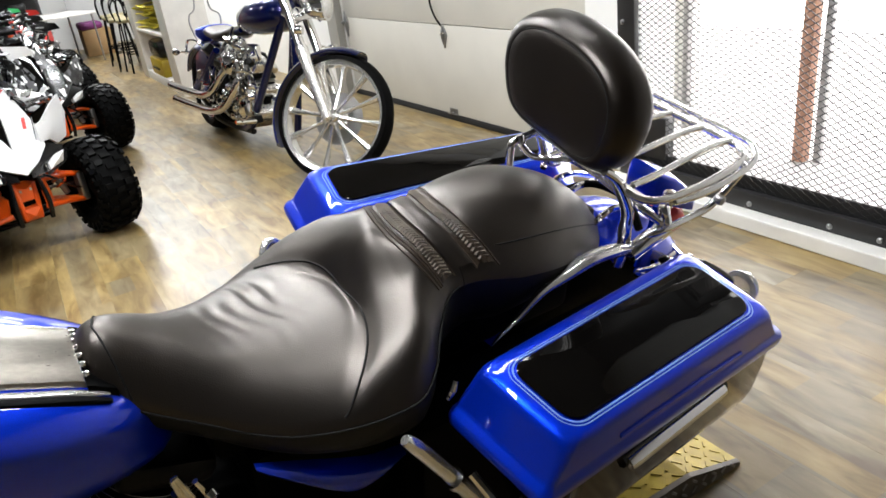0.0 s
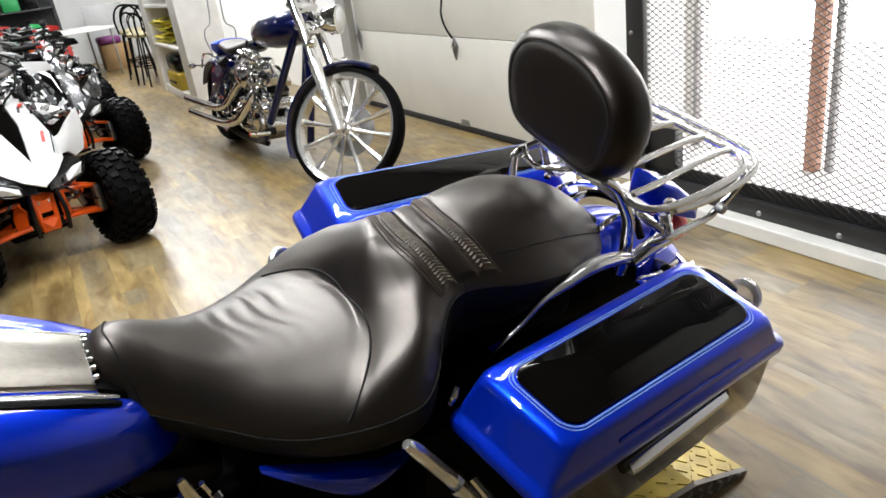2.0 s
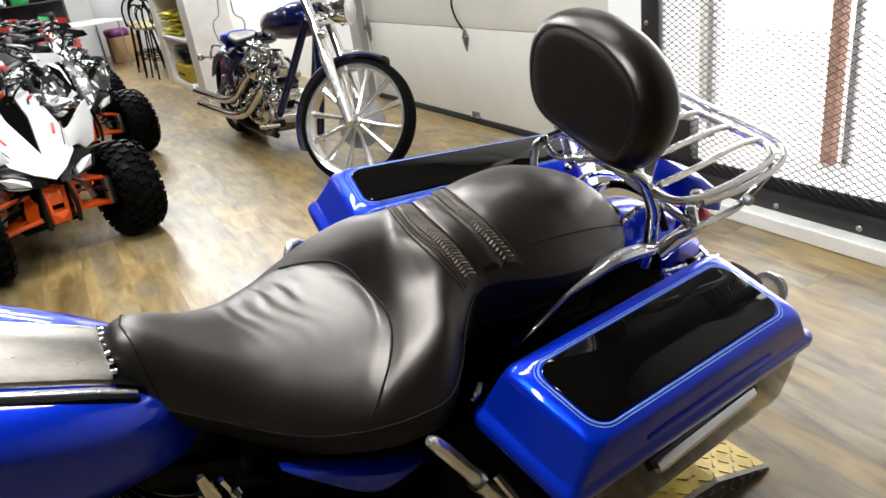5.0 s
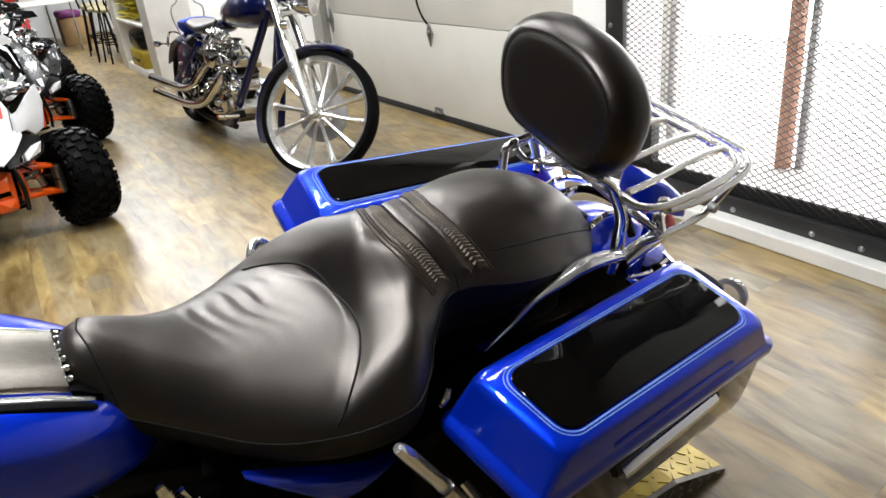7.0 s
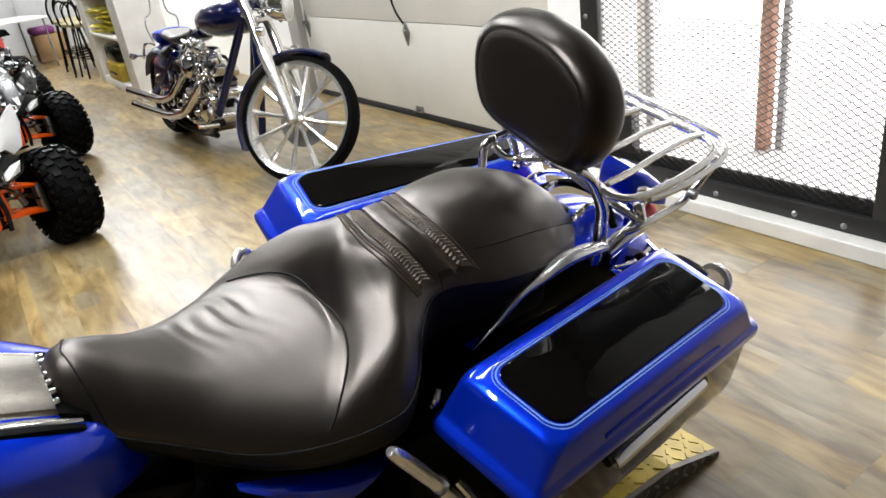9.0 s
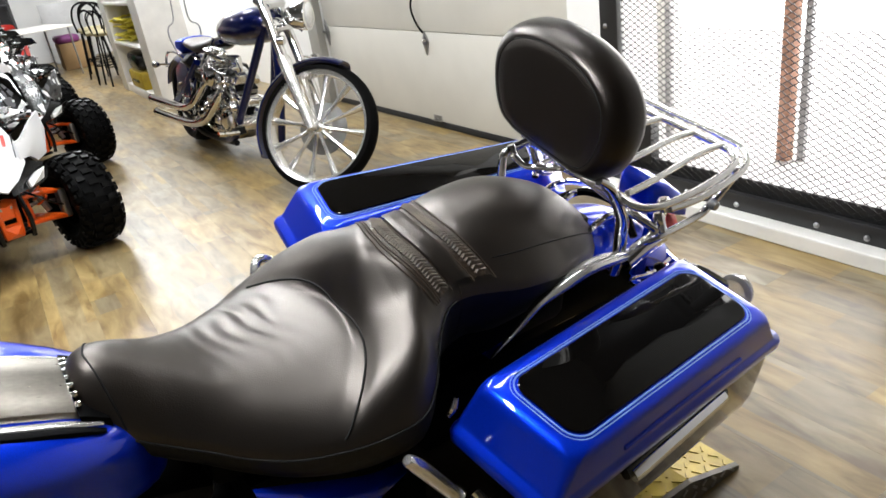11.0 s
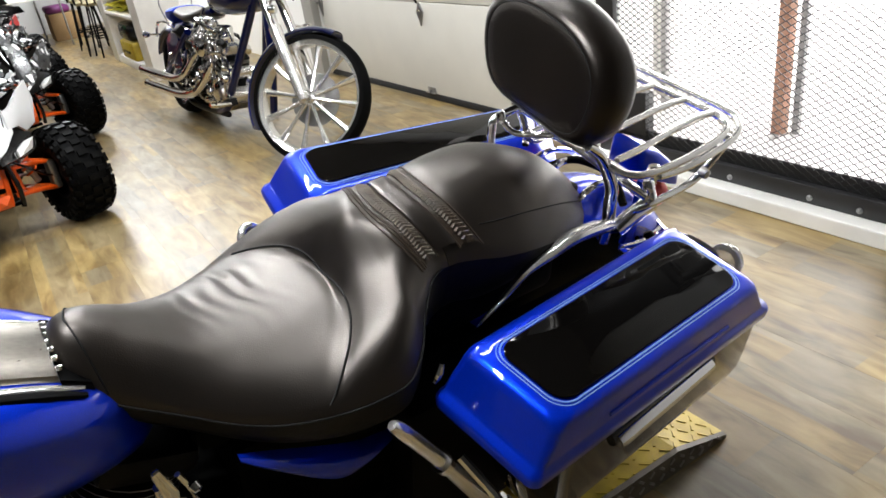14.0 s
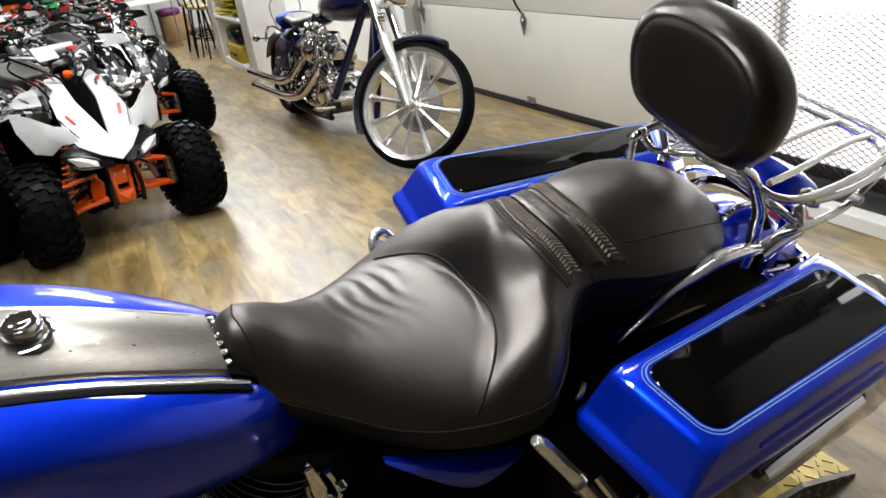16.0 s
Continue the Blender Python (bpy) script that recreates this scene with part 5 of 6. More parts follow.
    for s in (-1, 1):
        part("bulkhead_post", tube([side((0.10, 0.035, 0.22), s), side((0.108, 0.040, 0.30), s), side((0.10, 0.045, 0.385), s)], 0.012, 8), ORANGE, q)
        part("bulkhead_brace", plate3([(0.07, 0.095, 0.235), (0.09, 0.085, 0.33), (0.06, 0.115, 0.38), (0.03, 0.135, 0.30), (0.03, 0.135, 0.235)], 0.012, s), ORANGE, q)
        part("brake_hose", tube([side((0.05, 0.09, 0.42), s), side((0.09, 0.16, 0.36), s), side((0.07, 0.23, 0.30), s), side((0.03, 0.28, 0.27), s)], 0.006, 6), BLACKPLASTIC, q)
    part("bumper_tube", tube([(0.13, -0.072, 0.20), (0.15, -0.075, 0.30), (0.13, -0.06, 0.44)], 0.012, 8), BLACKPLASTIC, q)
    part("bumper_tube", tube([(0.13, 0.072, 0.20), (0.15, 0.075, 0.30), (0.13, 0.06, 0.44)], 0.012, 8), BLACKPLASTIC, q)
    for y, z in ((-0.025, 0.25), (0.025, 0.25), (-0.02, 0.36), (0.02, 0.36)):
        part("bolt", lathe([(0.0005, 0.012), (0.009, 0.01), (0.011, 0.0)], 8, pose(0.105, y, z, 0, 0, -90)), STEEL, q)
    part("nose_inset", plate3([(0.145, 0.0, 0.545), (0.07, 0.030, 0.61), (-0.03, 0.056, 0.70), (-0.15, 0.056, 0.815), (-0.17, 0.0, 0.835), (-0.15, -0.056, 0.815), (-0.03, -0.056, 0.70), (0.07, -0.030, 0.61)], 0.01), GLOSSBLACK, q, "glossy black centre inset of the nose")
    part("handlebar", tube([(-0.365, -0.38, 0.93), (-0.33, -0.22, 0.95), (-0.28, -0.10, 0.93), (-0.27, -0.05, 0.90), (-0.27, 0.05, 0.90), (-0.28, 0.10, 0.93), (-0.33, 0.22, 0.95), (-0.365, 0.38, 0.93)], 0.011, 8), STEEL, q)
    part("bar_pad", tube([(-0.285, -0.10, 0.955), (-0.285, 0.10, 0.955)], 0.022, 10, smooth=False), WHITEPLASTIC if body is WHITEPLASTIC else BLACKPLASTIC, q)
    part("dash_unit", box((-0.04, -0.055, -0.03), (0.03, 0.055, 0.03), 0.012, pose(-0.215, 0, 0.885, 0, -35, 0)), BLACKPLASTIC, q)
    part("key_cap", lathe([(0.0005, -0.014), (0.02, -0.012), (0.023, 0.0), (0.02, 0.014), (0.0005, 0.016)], 16, pose(-0.165, 0, 0.835, 65, 0, -90)), ORANGE, q, "orange steering stem cap")
    rnd = random.Random(7 if body is WHITEPLASTIC else 8)
    for s in (-1, 1):
        for k in range(20):
            c = Vector((rnd.uniform(-0.50, -0.05), s * rnd.uniform(0.05, 0.30), 0.0))
            c.z = 0.80 - 0.35 * max(0.0, abs(c.y) - 0.12) + rnd.uniform(-0.02, 0.03)
            a, w, h = rnd.uniform(0, 3.1), rnd.uniform(0.03, 0.09), rnd.uniform(0.010, 0.034)
            q1 = [(c.x + w * math.cos(a + t) * f, abs(c.y) + h * math.sin(a + t) * f + 0.3 * h * math.cos(a + t), c.z + 0.4 * w * math.sin(a + t) * f) for t, f in ((0.0, 1.0), (1.3, 0.8), (2.9, 1.0), (4.4, 0.7))]
            part("printed_stripe", plate3(q1, 0.004, s), (FROST, WHITEPLASTIC, BLACKPLASTIC, POLISHED, REDDECAL)[k % 5 if body is WHITEPLASTIC else k % 4], q)
        part("hose", tube([side((-0.30, 0.20, 0.93), s), side((-0.18, 0.24, 0.90), s), side((-0.08, 0.16, 0.80), s), side((-0.10, 0.12, 0.62), s), side((-0.04, 0.2, 0.40), s)], 0.006, 6), BLACKPLASTIC, q)
        part("hand_guard", plate3([(-0.29, 0.24, 0.985), (-0.275, 0.36, 0.965), (-0.285, 0.39, 0.92), (-0.28, 0.26, 0.915)], 0.008, s), body, q, "plastic hand guard")
    part("reservoir", lathe([(0.0005, -0.018), (0.02, -0.017), (0.022, 0.012), (0.018, 0.02), (0.0005, 0.021)], 14, pose(-0.30, -0.17, 0.985, 90)), STEEL, q)
    part("cable_clip", box((-0.015, -0.02, -0.01), (0.015, 0.02, 0.012), 0.004, pose(-0.25, 0.08, 0.945)), REDDECAL, q)
    for k, (yy, zz) in enumerate(((0.05, 0.86), (-0.05, 0.87), (0.02, 0.9))):
        part("cable", tube([(-0.29, yy * 4, 0.95), (-0.15, yy * 2.6, zz + 0.02), (-0.12, yy, 0.82), (-0.16, yy * 0.6, 0.72)], 0.006, 6), BLACKPLASTIC, q)
    part("steering_stem", tube([(-0.27, 0, 0.90), (-0.13, 0, 0.60), (-0.06, 0, 0.32)], 0.018, 8), DARKMETAL, q)
    part("fuel_cover", loft([[(x, w * math.cos(math.pi * k / 12), zb + h * math.sin(math.pi * k / 12)) for k in range(13)] for x, w, zb, h in ((-0.20, 0.07, 0.74, 0.09), (-0.32, 0.12, 0.72, 0.12), (-0.45, 0.12, 0.70, 0.11), (-0.58, 0.09, 0.70, 0.07))]), BLACKPLASTIC, q)
    part("seat", loft([[(x, w * math.copysign(abs(math.cos(2 * math.pi * k / 24)) ** 0.6, math.cos(2 * math.pi * k / 24)), z + 0.05 * math.copysign(abs(math.sin(2 * math.pi * k / 24)) ** 0.7, math.sin(2 * math.pi * k / 24))) for k in range(24)] for x, w, z in ((-0.45, 0.05, 0.79), (-0.52, 0.10, 0.785), (-0.70, 0.13, 0.765), (-0.95, 0.14, 0.775), (-1.15, 0.13, 0.80), (-1.25, 0.09, 0.81))]), LEATHER, q, "black vinyl saddle")
    part("engine", box((-0.70, -0.15, 0.20), (-0.28, 0.15, 0.62), 0.05), DEEPBLACK, q)
    part("front_belly", box((-0.30, -0.12, 0.19), (0.03, 0.12, 0.62), 0.04), DEEPBLACK, q)
    part("skid_plate", box((-0.95, -0.14, 0.15), (-0.08, 0.14, 0.17), 0.006), DEEPBLACK, q, "black skid plate under the frame")
    for s in (-1, 1):
        part("inner_guard", plate3([(-0.10, 0.15, 0.62), (-0.28, 0.16, 0.30), (-0.34, 0.34, 0.32), (-0.36, 0.36, 0.60), (-0.22, 0.34, 0.68)], 0.012, s), DEEPBLACK, q, "black mud guard inside the wheel")
    part("rear_axle", tube([(-1.12, -0.33, 0.245), (-1.12, 0.33, 0.245)], 0.02, 10, smooth=False), STEEL, q)
    part("swingarm", tube([(-0.66, -0.05, 0.32), (-1.10, -0.05, 0.25)], 0.03, 8, smooth=False), DARKMETAL, q)
    part("tail_box", box((-1.42, -0.10, 0.68), (-1.20, 0.10, 0.77), 0.02), BLACKPLASTIC, q)
    part("front_rack_plate", box((-0.003, -0.055, -0.036), (0.003, 0.055, 0.036), 0.002, pose(-0.20, -0.06, 0.945, 0, -38, 16)), WHITEPLASTIC, q, "pale plate on the handlebar") if body is WHITEPLASTIC else None
    return q


QUAD_TURN = 18
white_quad = quad(pose(-4.00, -0.145, 0, 0, 0, QUAD_TURN), WHITEPLASTIC, "white and black quad bike with orange suspension arms")
black_quad = quad(pose(-5.97, 0.14, 0, 0, 0, QUAD_TURN + 2), BLACKPLASTIC, "black and silver quad bike with orange suspension arms")
red_quad = quad(pose(-9.6, 0.20, 0, 0, 0, 20), REDPLASTIC, "red and black quad bike with silver shard print")
quad(pose(-11.4, 0.05, 0, 0, 0, 19), GREENPLASTIC, "green and black quad bike with silver shard print")
for qx, qy, turn in ((-4.05, -1.16, 17), (-5.86, -0.72, 20), (-7.80, 0.14, 21), (-7.65, -0.72, 18), (-11.3, -0.95, 20), (-5.75, -1.62, 18)):
    copy_thing(black_quad, pose(qx, qy, 0, 0, 0, turn))
copy_thing(white_quad, pose(-9.5, -0.75, 0, 0, 0, 19))
copy_thing(red_quad, pose(-12.6, -0.35, 0, 0, 0, 16))


# ---- the dark blue chopper by the wall ----
CH = pose(-5.93, 1.325, 0.0, 0, 0, 3.5) @ pose(0, 0, 0, -5, 0, 0)
chop = thing("chopper", CH, "dark blue chopper with chrome engine and long chrome fork", "motorcycle")


def cpart(name, bm, material, label="", parent=None, angle=40):
    return part(name, bm, material, parent or chop, label, angle=angle)


def wheel_set(name, m, r, w, rim_r, spokes, label):
    hub = new(name)
    hub.parent = chop
    hub.matrix_local = m
    tagged(hub, label)
    h = w / 2
    part("tyre", lathe([(rim_r, -h * 0.7), (rim_r + 0.02, -h * 0.98), (r - 0.045, -h), (r - 0.015, -h * 0.72), (r - 0.003, -h * 0.3), (r, 0), (r - 0.003, h * 0.3), (r - 0.015, h * 0.72), (r - 0.045, h), (rim_r + 0.02, h * 0.98), (rim_r, h * 0.7)], 64, None, closed=True), RUBBER, hub, "black road tyre")
    part("rim", lathe([(rim_r - 0.028, -h * 0.62), (rim_r + 0.006, -h * 0.78), (rim_r + 0.008, -h * 0.70), (rim_r - 0.006, -h * 0.5), (rim_r - 0.02, 0), (rim_r - 0.006, h * 0.5), (rim_r + 0.008, h * 0.70), (rim_r + 0.006, h * 0.78), (rim_r - 0.028, h * 0.62), (rim_r - 0.036, 0)], 64, None, closed=True), POLISHED, hub, "polished chrome rim")
    part("hub", lathe([(0.0005, -h * 0.95), (0.03, -h * 0.9), (0.045, -h * 0.6), (0.05, 0), (0.045, h * 0.6), (0.03, h * 0.9), (0.0005, h * 0.95)], 24, None), CHROME, hub)
    for k in range(spokes):
        a = 2 * math.pi * k / spokes
        d = Vector((math.cos(a), 0, math.sin(a)))
        b = Vector((-math.sin(a), 0, math.cos(a)))
        sp = bmesh.new()
        add_tube(sp, [d * 0.03 + Vector((0, -0.02, 0)), d * (rim_r * 0.5) + Vector((0, -0.008, 0)), d * (rim_r - 0.02)], [0.014, 0.011, 0.024], 8, steps=3)
        part("spoke", sp, POLISHED, hub)
    part("brake_disc", lathe([(0.06, 0.045), (0.15, 0.045), (0.15, 0.05), (0.06, 0.05)], 40, None, closed=True), STEEL, hub, "drilled steel brake disc")
    return hub


HUB, HEAD = Vector((2.12, 0, 0.36)), Vector((1.66, 0, 1.05))
FRONT = Matrix.Translation(HUB) @ Matrix.Rotation(radians(40), 4, (HEAD - HUB).normalized())
wheel_set("front_wheel", FRONT, 0.362, 0.11, 0.322, 12, "tall front wheel with twelve chrome spokes")
wheel_set("rear_wheel", pose(0, 0, 0.32), 0.32, 0.22, 0.225, 12, "wide rear wheel with chrome spokes")


def guard(m, r, w, a0, a1, drop=0.03):
    rows = []
    for i in range(29):
        a = radians(a0 + (a1 - a0) * i / 28)
        rows.append([m @ Vector(((rr := r - drop * abs(b) ** 3) * math.cos(a), w * b, rr * math.sin(a))) for b in [-1 + k / 5 for k in range(11)]]
                    + [m @ Vector(((rr := r - 0.006 - drop * abs(b) ** 3) * math.cos(a), w * 0.95 * b, rr * math.sin(a))) for b in [1 - k / 5 for k in range(11)]])
    return loft(rows)


cpart("front_fender", guard(FRONT, 0.395, 0.072, 74, 214), NAVY, "slim dark blue front fender", angle=60)
cpart("rear_fender", guard(pose(0, 0, 0.32), 0.37, 0.13, 50, 158, 0.05), NAVY, "dark blue rear fender", angle=60)
# fork, bars, lamp: turned with the wheel
TURNED = 42
AXLE = FRONT.to_3x3() @ Vector((0, 1, 0))
AHEAD = Vector((math.cos(radians(TURNED)), math.sin(radians(TURNED)), 0))
for s in (-1, 1):
    foot, head = HUB + s * 0.108 * AXLE, HEAD + s * 0.112 * AXLE
    cpart("fork_leg", tube([foot - 0.03 * (head - foot).normalized(), foot.lerp(head, 0.50)], [0.030, 0.037], 16, smooth=False), POLISHED, "thick polished fork leg")
    cpart("fork_tube", tube([foot.lerp(head, 0.48), foot.lerp(head, 1.06)], 0.028, 14, smooth=False), CHROME)
    cpart("handlebar", tube([HEAD + Vector((-0.02, 0, 0.06)) + a * s * AXLE + b * AHEAD + Vector((0, 0, c)) for a, b, c in ((0.02, 0, 0), (0.12, 0.0, 0.05), (0.30, -0.06, 0.07), (0.42, -0.18, 0.05))], 0.013, 10), CHROME)
    cpart("grip", tube([HEAD + 0.385 * s * AXLE - 0.14 * AHEAD + Vector((0, 0, 0.115)), HEAD + 0.44 * s * AXLE - 0.23 * AHEAD + Vector((0, 0, 0.105))], 0.018, 10, smooth=False), BLACKPLASTIC)
    sig = foot.lerp(head, 0.60) + 0.08 * s * AXLE + 0.06 * AHEAD
    cpart("fork_signal", lathe([(0.0005, -0.03), (0.022, -0.02), (0.026, 0.01), (0.022, 0.025), (0.0005, 0.03)], 16, Matrix.Translation(sig) @ pose(0, 0, 0, 0, 0, TURNED - 90)), CHROME, "small chrome bullet signal")
    cpart("signal_stem", tube([foot.lerp(head, 0.60), sig], 0.008, 6, smooth=False), CHROME)
for f in (0.98, 0.80):
    c = HUB.lerp(HEAD, f)
    cpart("fork_clamp", box((-0.045, -0.13, -0.022), (0.05, 0.13, 0.022), 0.012, Matrix.Translation(c) @ pose(0, 0, 0, 0, 32, TURNED)), CHROME)
lampm = Matrix.Translation(HUB.lerp(HEAD, 0.86) + 0.17 * AHEAD) @ pose(0, 0, 0, 0, 0, TURNED - 90)
cpart("headlight", lathe([(0.0005, -0.11), (0.04, -0.10), (0.072, -0.05), (0.082, 0.01), (0.084, 0.035), (0.076, 0.04), (0.07, 0.04)], 28, lampm), CHROME, "chrome bullet headlight")
cpart("headlight_glass", lathe([(0.074, 0.036), (0.06, 0.048), (0.03, 0.056), (0.0005, 0.058)], 28, lampm), CLEARLENS)
cpart("lamp_stem", tube([HUB.lerp(HEAD, 0.84), HUB.lerp(HEAD, 0.80) + 0.1 * AHEAD, HUB.lerp(HEAD, 0.86) + 0.16 * AHEAD - Vector((0, 0, 0.08))], 0.014, 8), CHROME)
# frame
for s in (-1, 1):
    cpart("down_tube", tube([(1.64, s * 0.03, 0.93), (1.45, s * 0.07, 0.66), (1.18, s * 0.12, 0.30), (1.08, s * 0.13, 0.19), (0.95, s * 0.13, 0.15)], 0.026, 12), NAVY, "dark blue frame tube")
    cpart("lower_rail", tube([(1.1, s * 0.13, 0.15), (0.5, s * 0.14, 0.14), (0.25, s * 0.15, 0.22), (0.0, s * 0.16, 0.32)], 0.02, 10), DARKMETAL)
    cpart("seat_stay", tube([(0.0, s * 0.16, 0.34), (0.2, s * 0.15, 0.52), (0.42, s * 0.10, 0.70), (0.9, s * 0.05, 0.80)], 0.018, 10), NAVY)
    cpart("sissy_bar", tube([(-0.02, s * 0.075, 0.66), (-0.03, s * 0.12, 0.80), (-0.03, s * 0.115, 0.88), (-0.06, s * 0.06, 0.93), (-0.07, s * 0.05, 1.10), (-0.08, s * 0.045, 1.30)], 0.0055, 8), STEEL, "thin steel sissy bar")
    cpart("rear_signal", lathe([(0.0005, -0.035), (0.02, -0.03), (0.03, 0.01), (0.026, 0.03), (0.0005, 0.034)], 16, pose(-0.30, s * 0.19, 0.60, 0, 0, 90)), CHROME)
    cpart("signal_stem", tube([(-0.2, s * 0.12, 0.60), (-0.30, s * 0.19, 0.60)], 0.008, 6, smooth=False), CHROME)
cpart("backbone", tube([(1.66, 0, 0.97), (1.2, 0, 0.84), (0.75, 0, 0.78)], 0.03, 10), NAVY)
cpart("front_strut", tube([(1.70, -0.01, 0.86), (1.68, -0.02, 0.50), (1.62, -0.03, 0.20)], 0.024, 10), NAVY)
cpart("fuel_tank", loft([[(x, w * math.copysign(abs(math.cos(2 * math.pi * k / 28)) ** 0.8, math.cos(2 * math.pi * k / 28)), z + (hu if math.sin(2 * math.pi * k / 28) > 0 else hd) * math.sin(2 * math.pi * k / 28)) for k in range(28)]
                         for x, w, z, hu, hd in ((0.88, 0.03, 0.83, 0.02, 0.02), (0.95, 0.09, 0.85, 0.05, 0.06), (1.1, 0.14, 0.88, 0.09, 0.10), (1.3, 0.165, 0.90, 0.115, 0.12), (1.48, 0.15, 0.91, 0.11, 0.11), (1.6, 0.10, 0.92, 0.07, 0.08), (1.65, 0.04, 0.92, 0.03, 0.03))]), NAVY, "teardrop dark blue fuel tank", angle=70)
cpart("seat", loft([[(x, w * math.copysign(abs(math.cos(2 * math.pi * k / 24)) ** 0.7, math.cos(2 * math.pi * k / 24)), z + 0.04 * math.sin(2 * math.pi * k / 24)) for k in range(24)]
                    for x, w, z in ((0.12, 0.04, 0.76), (0.18, 0.10, 0.775), (0.32, 0.13, 0.765), (0.5, 0.14, 0.745), (0.66, 0.13, 0.76), (0.82, 0.08, 0.79), (0.9, 0.03, 0.80))]), LEATHER, "low black leather seat", angle=70)
cpart("seat_inset", loft([[(x, w * math.cos(2 * math.pi * k / 16), z + 0.03 * math.sin(2 * math.pi * k / 16)) for k in range(16)] for x, w, z in ((-0.06, 0.05, 0.70), (0.0, 0.10, 0.735), (0.10, 0.128, 0.775), (0.20, 0.135, 0.785), (0.25, 0.12, 0.785))]), BLUECLOTH, "bright blue rear part of the seat")
# engine: cases, two finned cylinders, covers, carburettor, pipes
cpart("crankcase", lathe([(0.02, -0.12), (0.13, -0.12), (0.16, -0.08), (0.16, 0.09), (0.02, 0.12)], 30, pose(0.92, 0, 0.30)), CHROME, "polished engine case")
cpart("cam_cover", lathe([(0.0005, -0.165), (0.07, -0.16), (0.105, -0.14), (0.11, -0.11)], 26, pose(0.95, 0, 0.33)), CHROME)
for s in (-1, 1):
    cpart("side_cover", loft([[(0.30 + f * dx, s * y, 0.53 + f * dz) for dx, dz in ((-0.20, -0.10), (-0.05, -0.145), (0.12, -0.10), (0.19, 0.02), (0.17, 0.11), (0.02, 0.13), (-0.14, 0.06))] for f, y in ((1.0, 0.14), (1.0, 0.165), (0.93, 0.18), (0.6, 0.188), (0.1, 0.19))]), NAVY, "dark blue side cover", angle=30)
cpart("gearbox", box((0.42, -0.13, 0.18), (0.78, 0.13, 0.42), 0.05), CHROME)
cpart("oil_tank", box((0.22, -0.15, 0.38), (0.52, 0.15, 0.66), 0.06), NAVY, "dark blue oil tank")
for tilt, xc in ((-23, 0.85), (23, 1.01)):
    m = pose(xc, 0, 0.40, 0, tilt, 0) @ pose(0, 0, 0, 90)
    prof = []
    for k in range(11):
        y = 0.014 * k
        prof += [(0.06, y), (0.084, y + 0.002), (0.084, y + 0.006), (0.06, y + 0.009)]
    cy = bmesh.new()
    add_lathe(cy, prof, 24, m)
    cpart("cylinder", cy, DARKMETAL if tilt < 0 else STEEL, "finned cylinder")
    cpart("rocker_cover", box((-0.08, -0.085, 0.155), (0.08, 0.085, 0.215), 0.025, pose(xc, 0, 0.40, 0, tilt, 0)), CHROME, "chrome rocker cover")
    for dy in (-0.03, 0.03):
        cpart("pushrod_tube", tube([(0.95, -0.115, 0.36), pose(xc, 0, 0.40, 0, tilt, 0) @ Vector((0, -0.085 + dy * 0.2, 0.17))], 0.010, 8, smooth=False), CHROME)
cpart("air_cleaner", loft([[(0.93 + r * math.cos(2 * math.pi * k / 24), y, 0.60 + 0.8 * r * math.sin(2 * math.pi * k / 24)) for k in range(24)] for r, y in ((0.07, -0.10), (0.10, -0.13), (0.10, -0.19), (0.07, -0.215), (0.02, -0.22))]), CHROME, "teardrop chrome air cleaner")
cpart("exhaust_pipe", tube([(1.04, -0.10, 0.54), (1.08, -0.17, 0.50), (1.00, -0.20, 0.40), (0.80, -0.215, 0.29), (0.55, -0.22, 0.235), (0.2, -0.22, 0.218), (-0.42, -0.22, 0.215)], [0.022, 0.025, 0.026, 0.028, 0.030, 0.033, 0.033], 16), CHROME, "long chrome exhaust pipe")
cpart("exhaust_pipe", tube([(0.86, -0.10, 0.56), (0.86, -0.18, 0.55), (0.76, -0.21, 0.47), (0.58, -0.22, 0.375), (0.38, -0.22, 0.332), (0.1, -0.22, 0.322), (-0.50, -0.22, 0.32)], [0.022, 0.025, 0.026, 0.028, 0.030, 0.033, 0.033], 16), CHROME, "long chrome exhaust pipe")
for z, xe in ((0.215, -0.42), (0.32, -0.50)):
    cpart("pipe_mouth", lathe([(0.02, 0.0), (0.031, 0.0), (0.033, 0.012), (0.02, 0.012)], 18, pose(xe - 0.008, -0.22, z, 0, 0, 90), closed=True), BLACKPLASTIC)
cpart("forward_control", tube([(1.22, -0.13, 0.24), (1.26, -0.22, 0.25), (1.27, -0.30, 0.26)], 0.016, 8), CHROME)
cpart("side_stand", tube([(0.9, 0.14, 0.15), (0.95, 0.22, 0.06), (0.97, 0.27, 0.028)], 0.011, 8), CHROME)
cpart("tail_light", box((-0.335, -0.05, 0.52), (-0.295, 0.05, 0.57), 0.01), REDLENS)
cpart("engine_core", box((0.60, -0.06, 0.20), (1.08, 0.06, 0.66), 0.04), DARKMETAL, "black engine block")
cpart("coil_cover", box((1.02, -0.10, 0.60), (1.16, -0.02, 0.72), 0.02), CHROME)
cpart("primary_cover", box((0.35, 0.10, 0.20), (1.05, 0.18, 0.42), 0.05), CHROME)
for k, (x, z, r) in enumerate(((0.62, 0.36, 0.05), (0.72, 0.24, 0.04), (0.50, 0.30, 0.045), (1.12, 0.30, 0.045), (1.20, 0.40, 0.03), (0.80, 0.62, 0.035))):
    cpart("round_cover", lathe([(0.0005, -0.035), (r * 0.7, -0.03), (r, -0.012), (r, 0.02)], 20, pose(x, -0.14, z)), CHROME if k % 2 == 0 else STEEL)
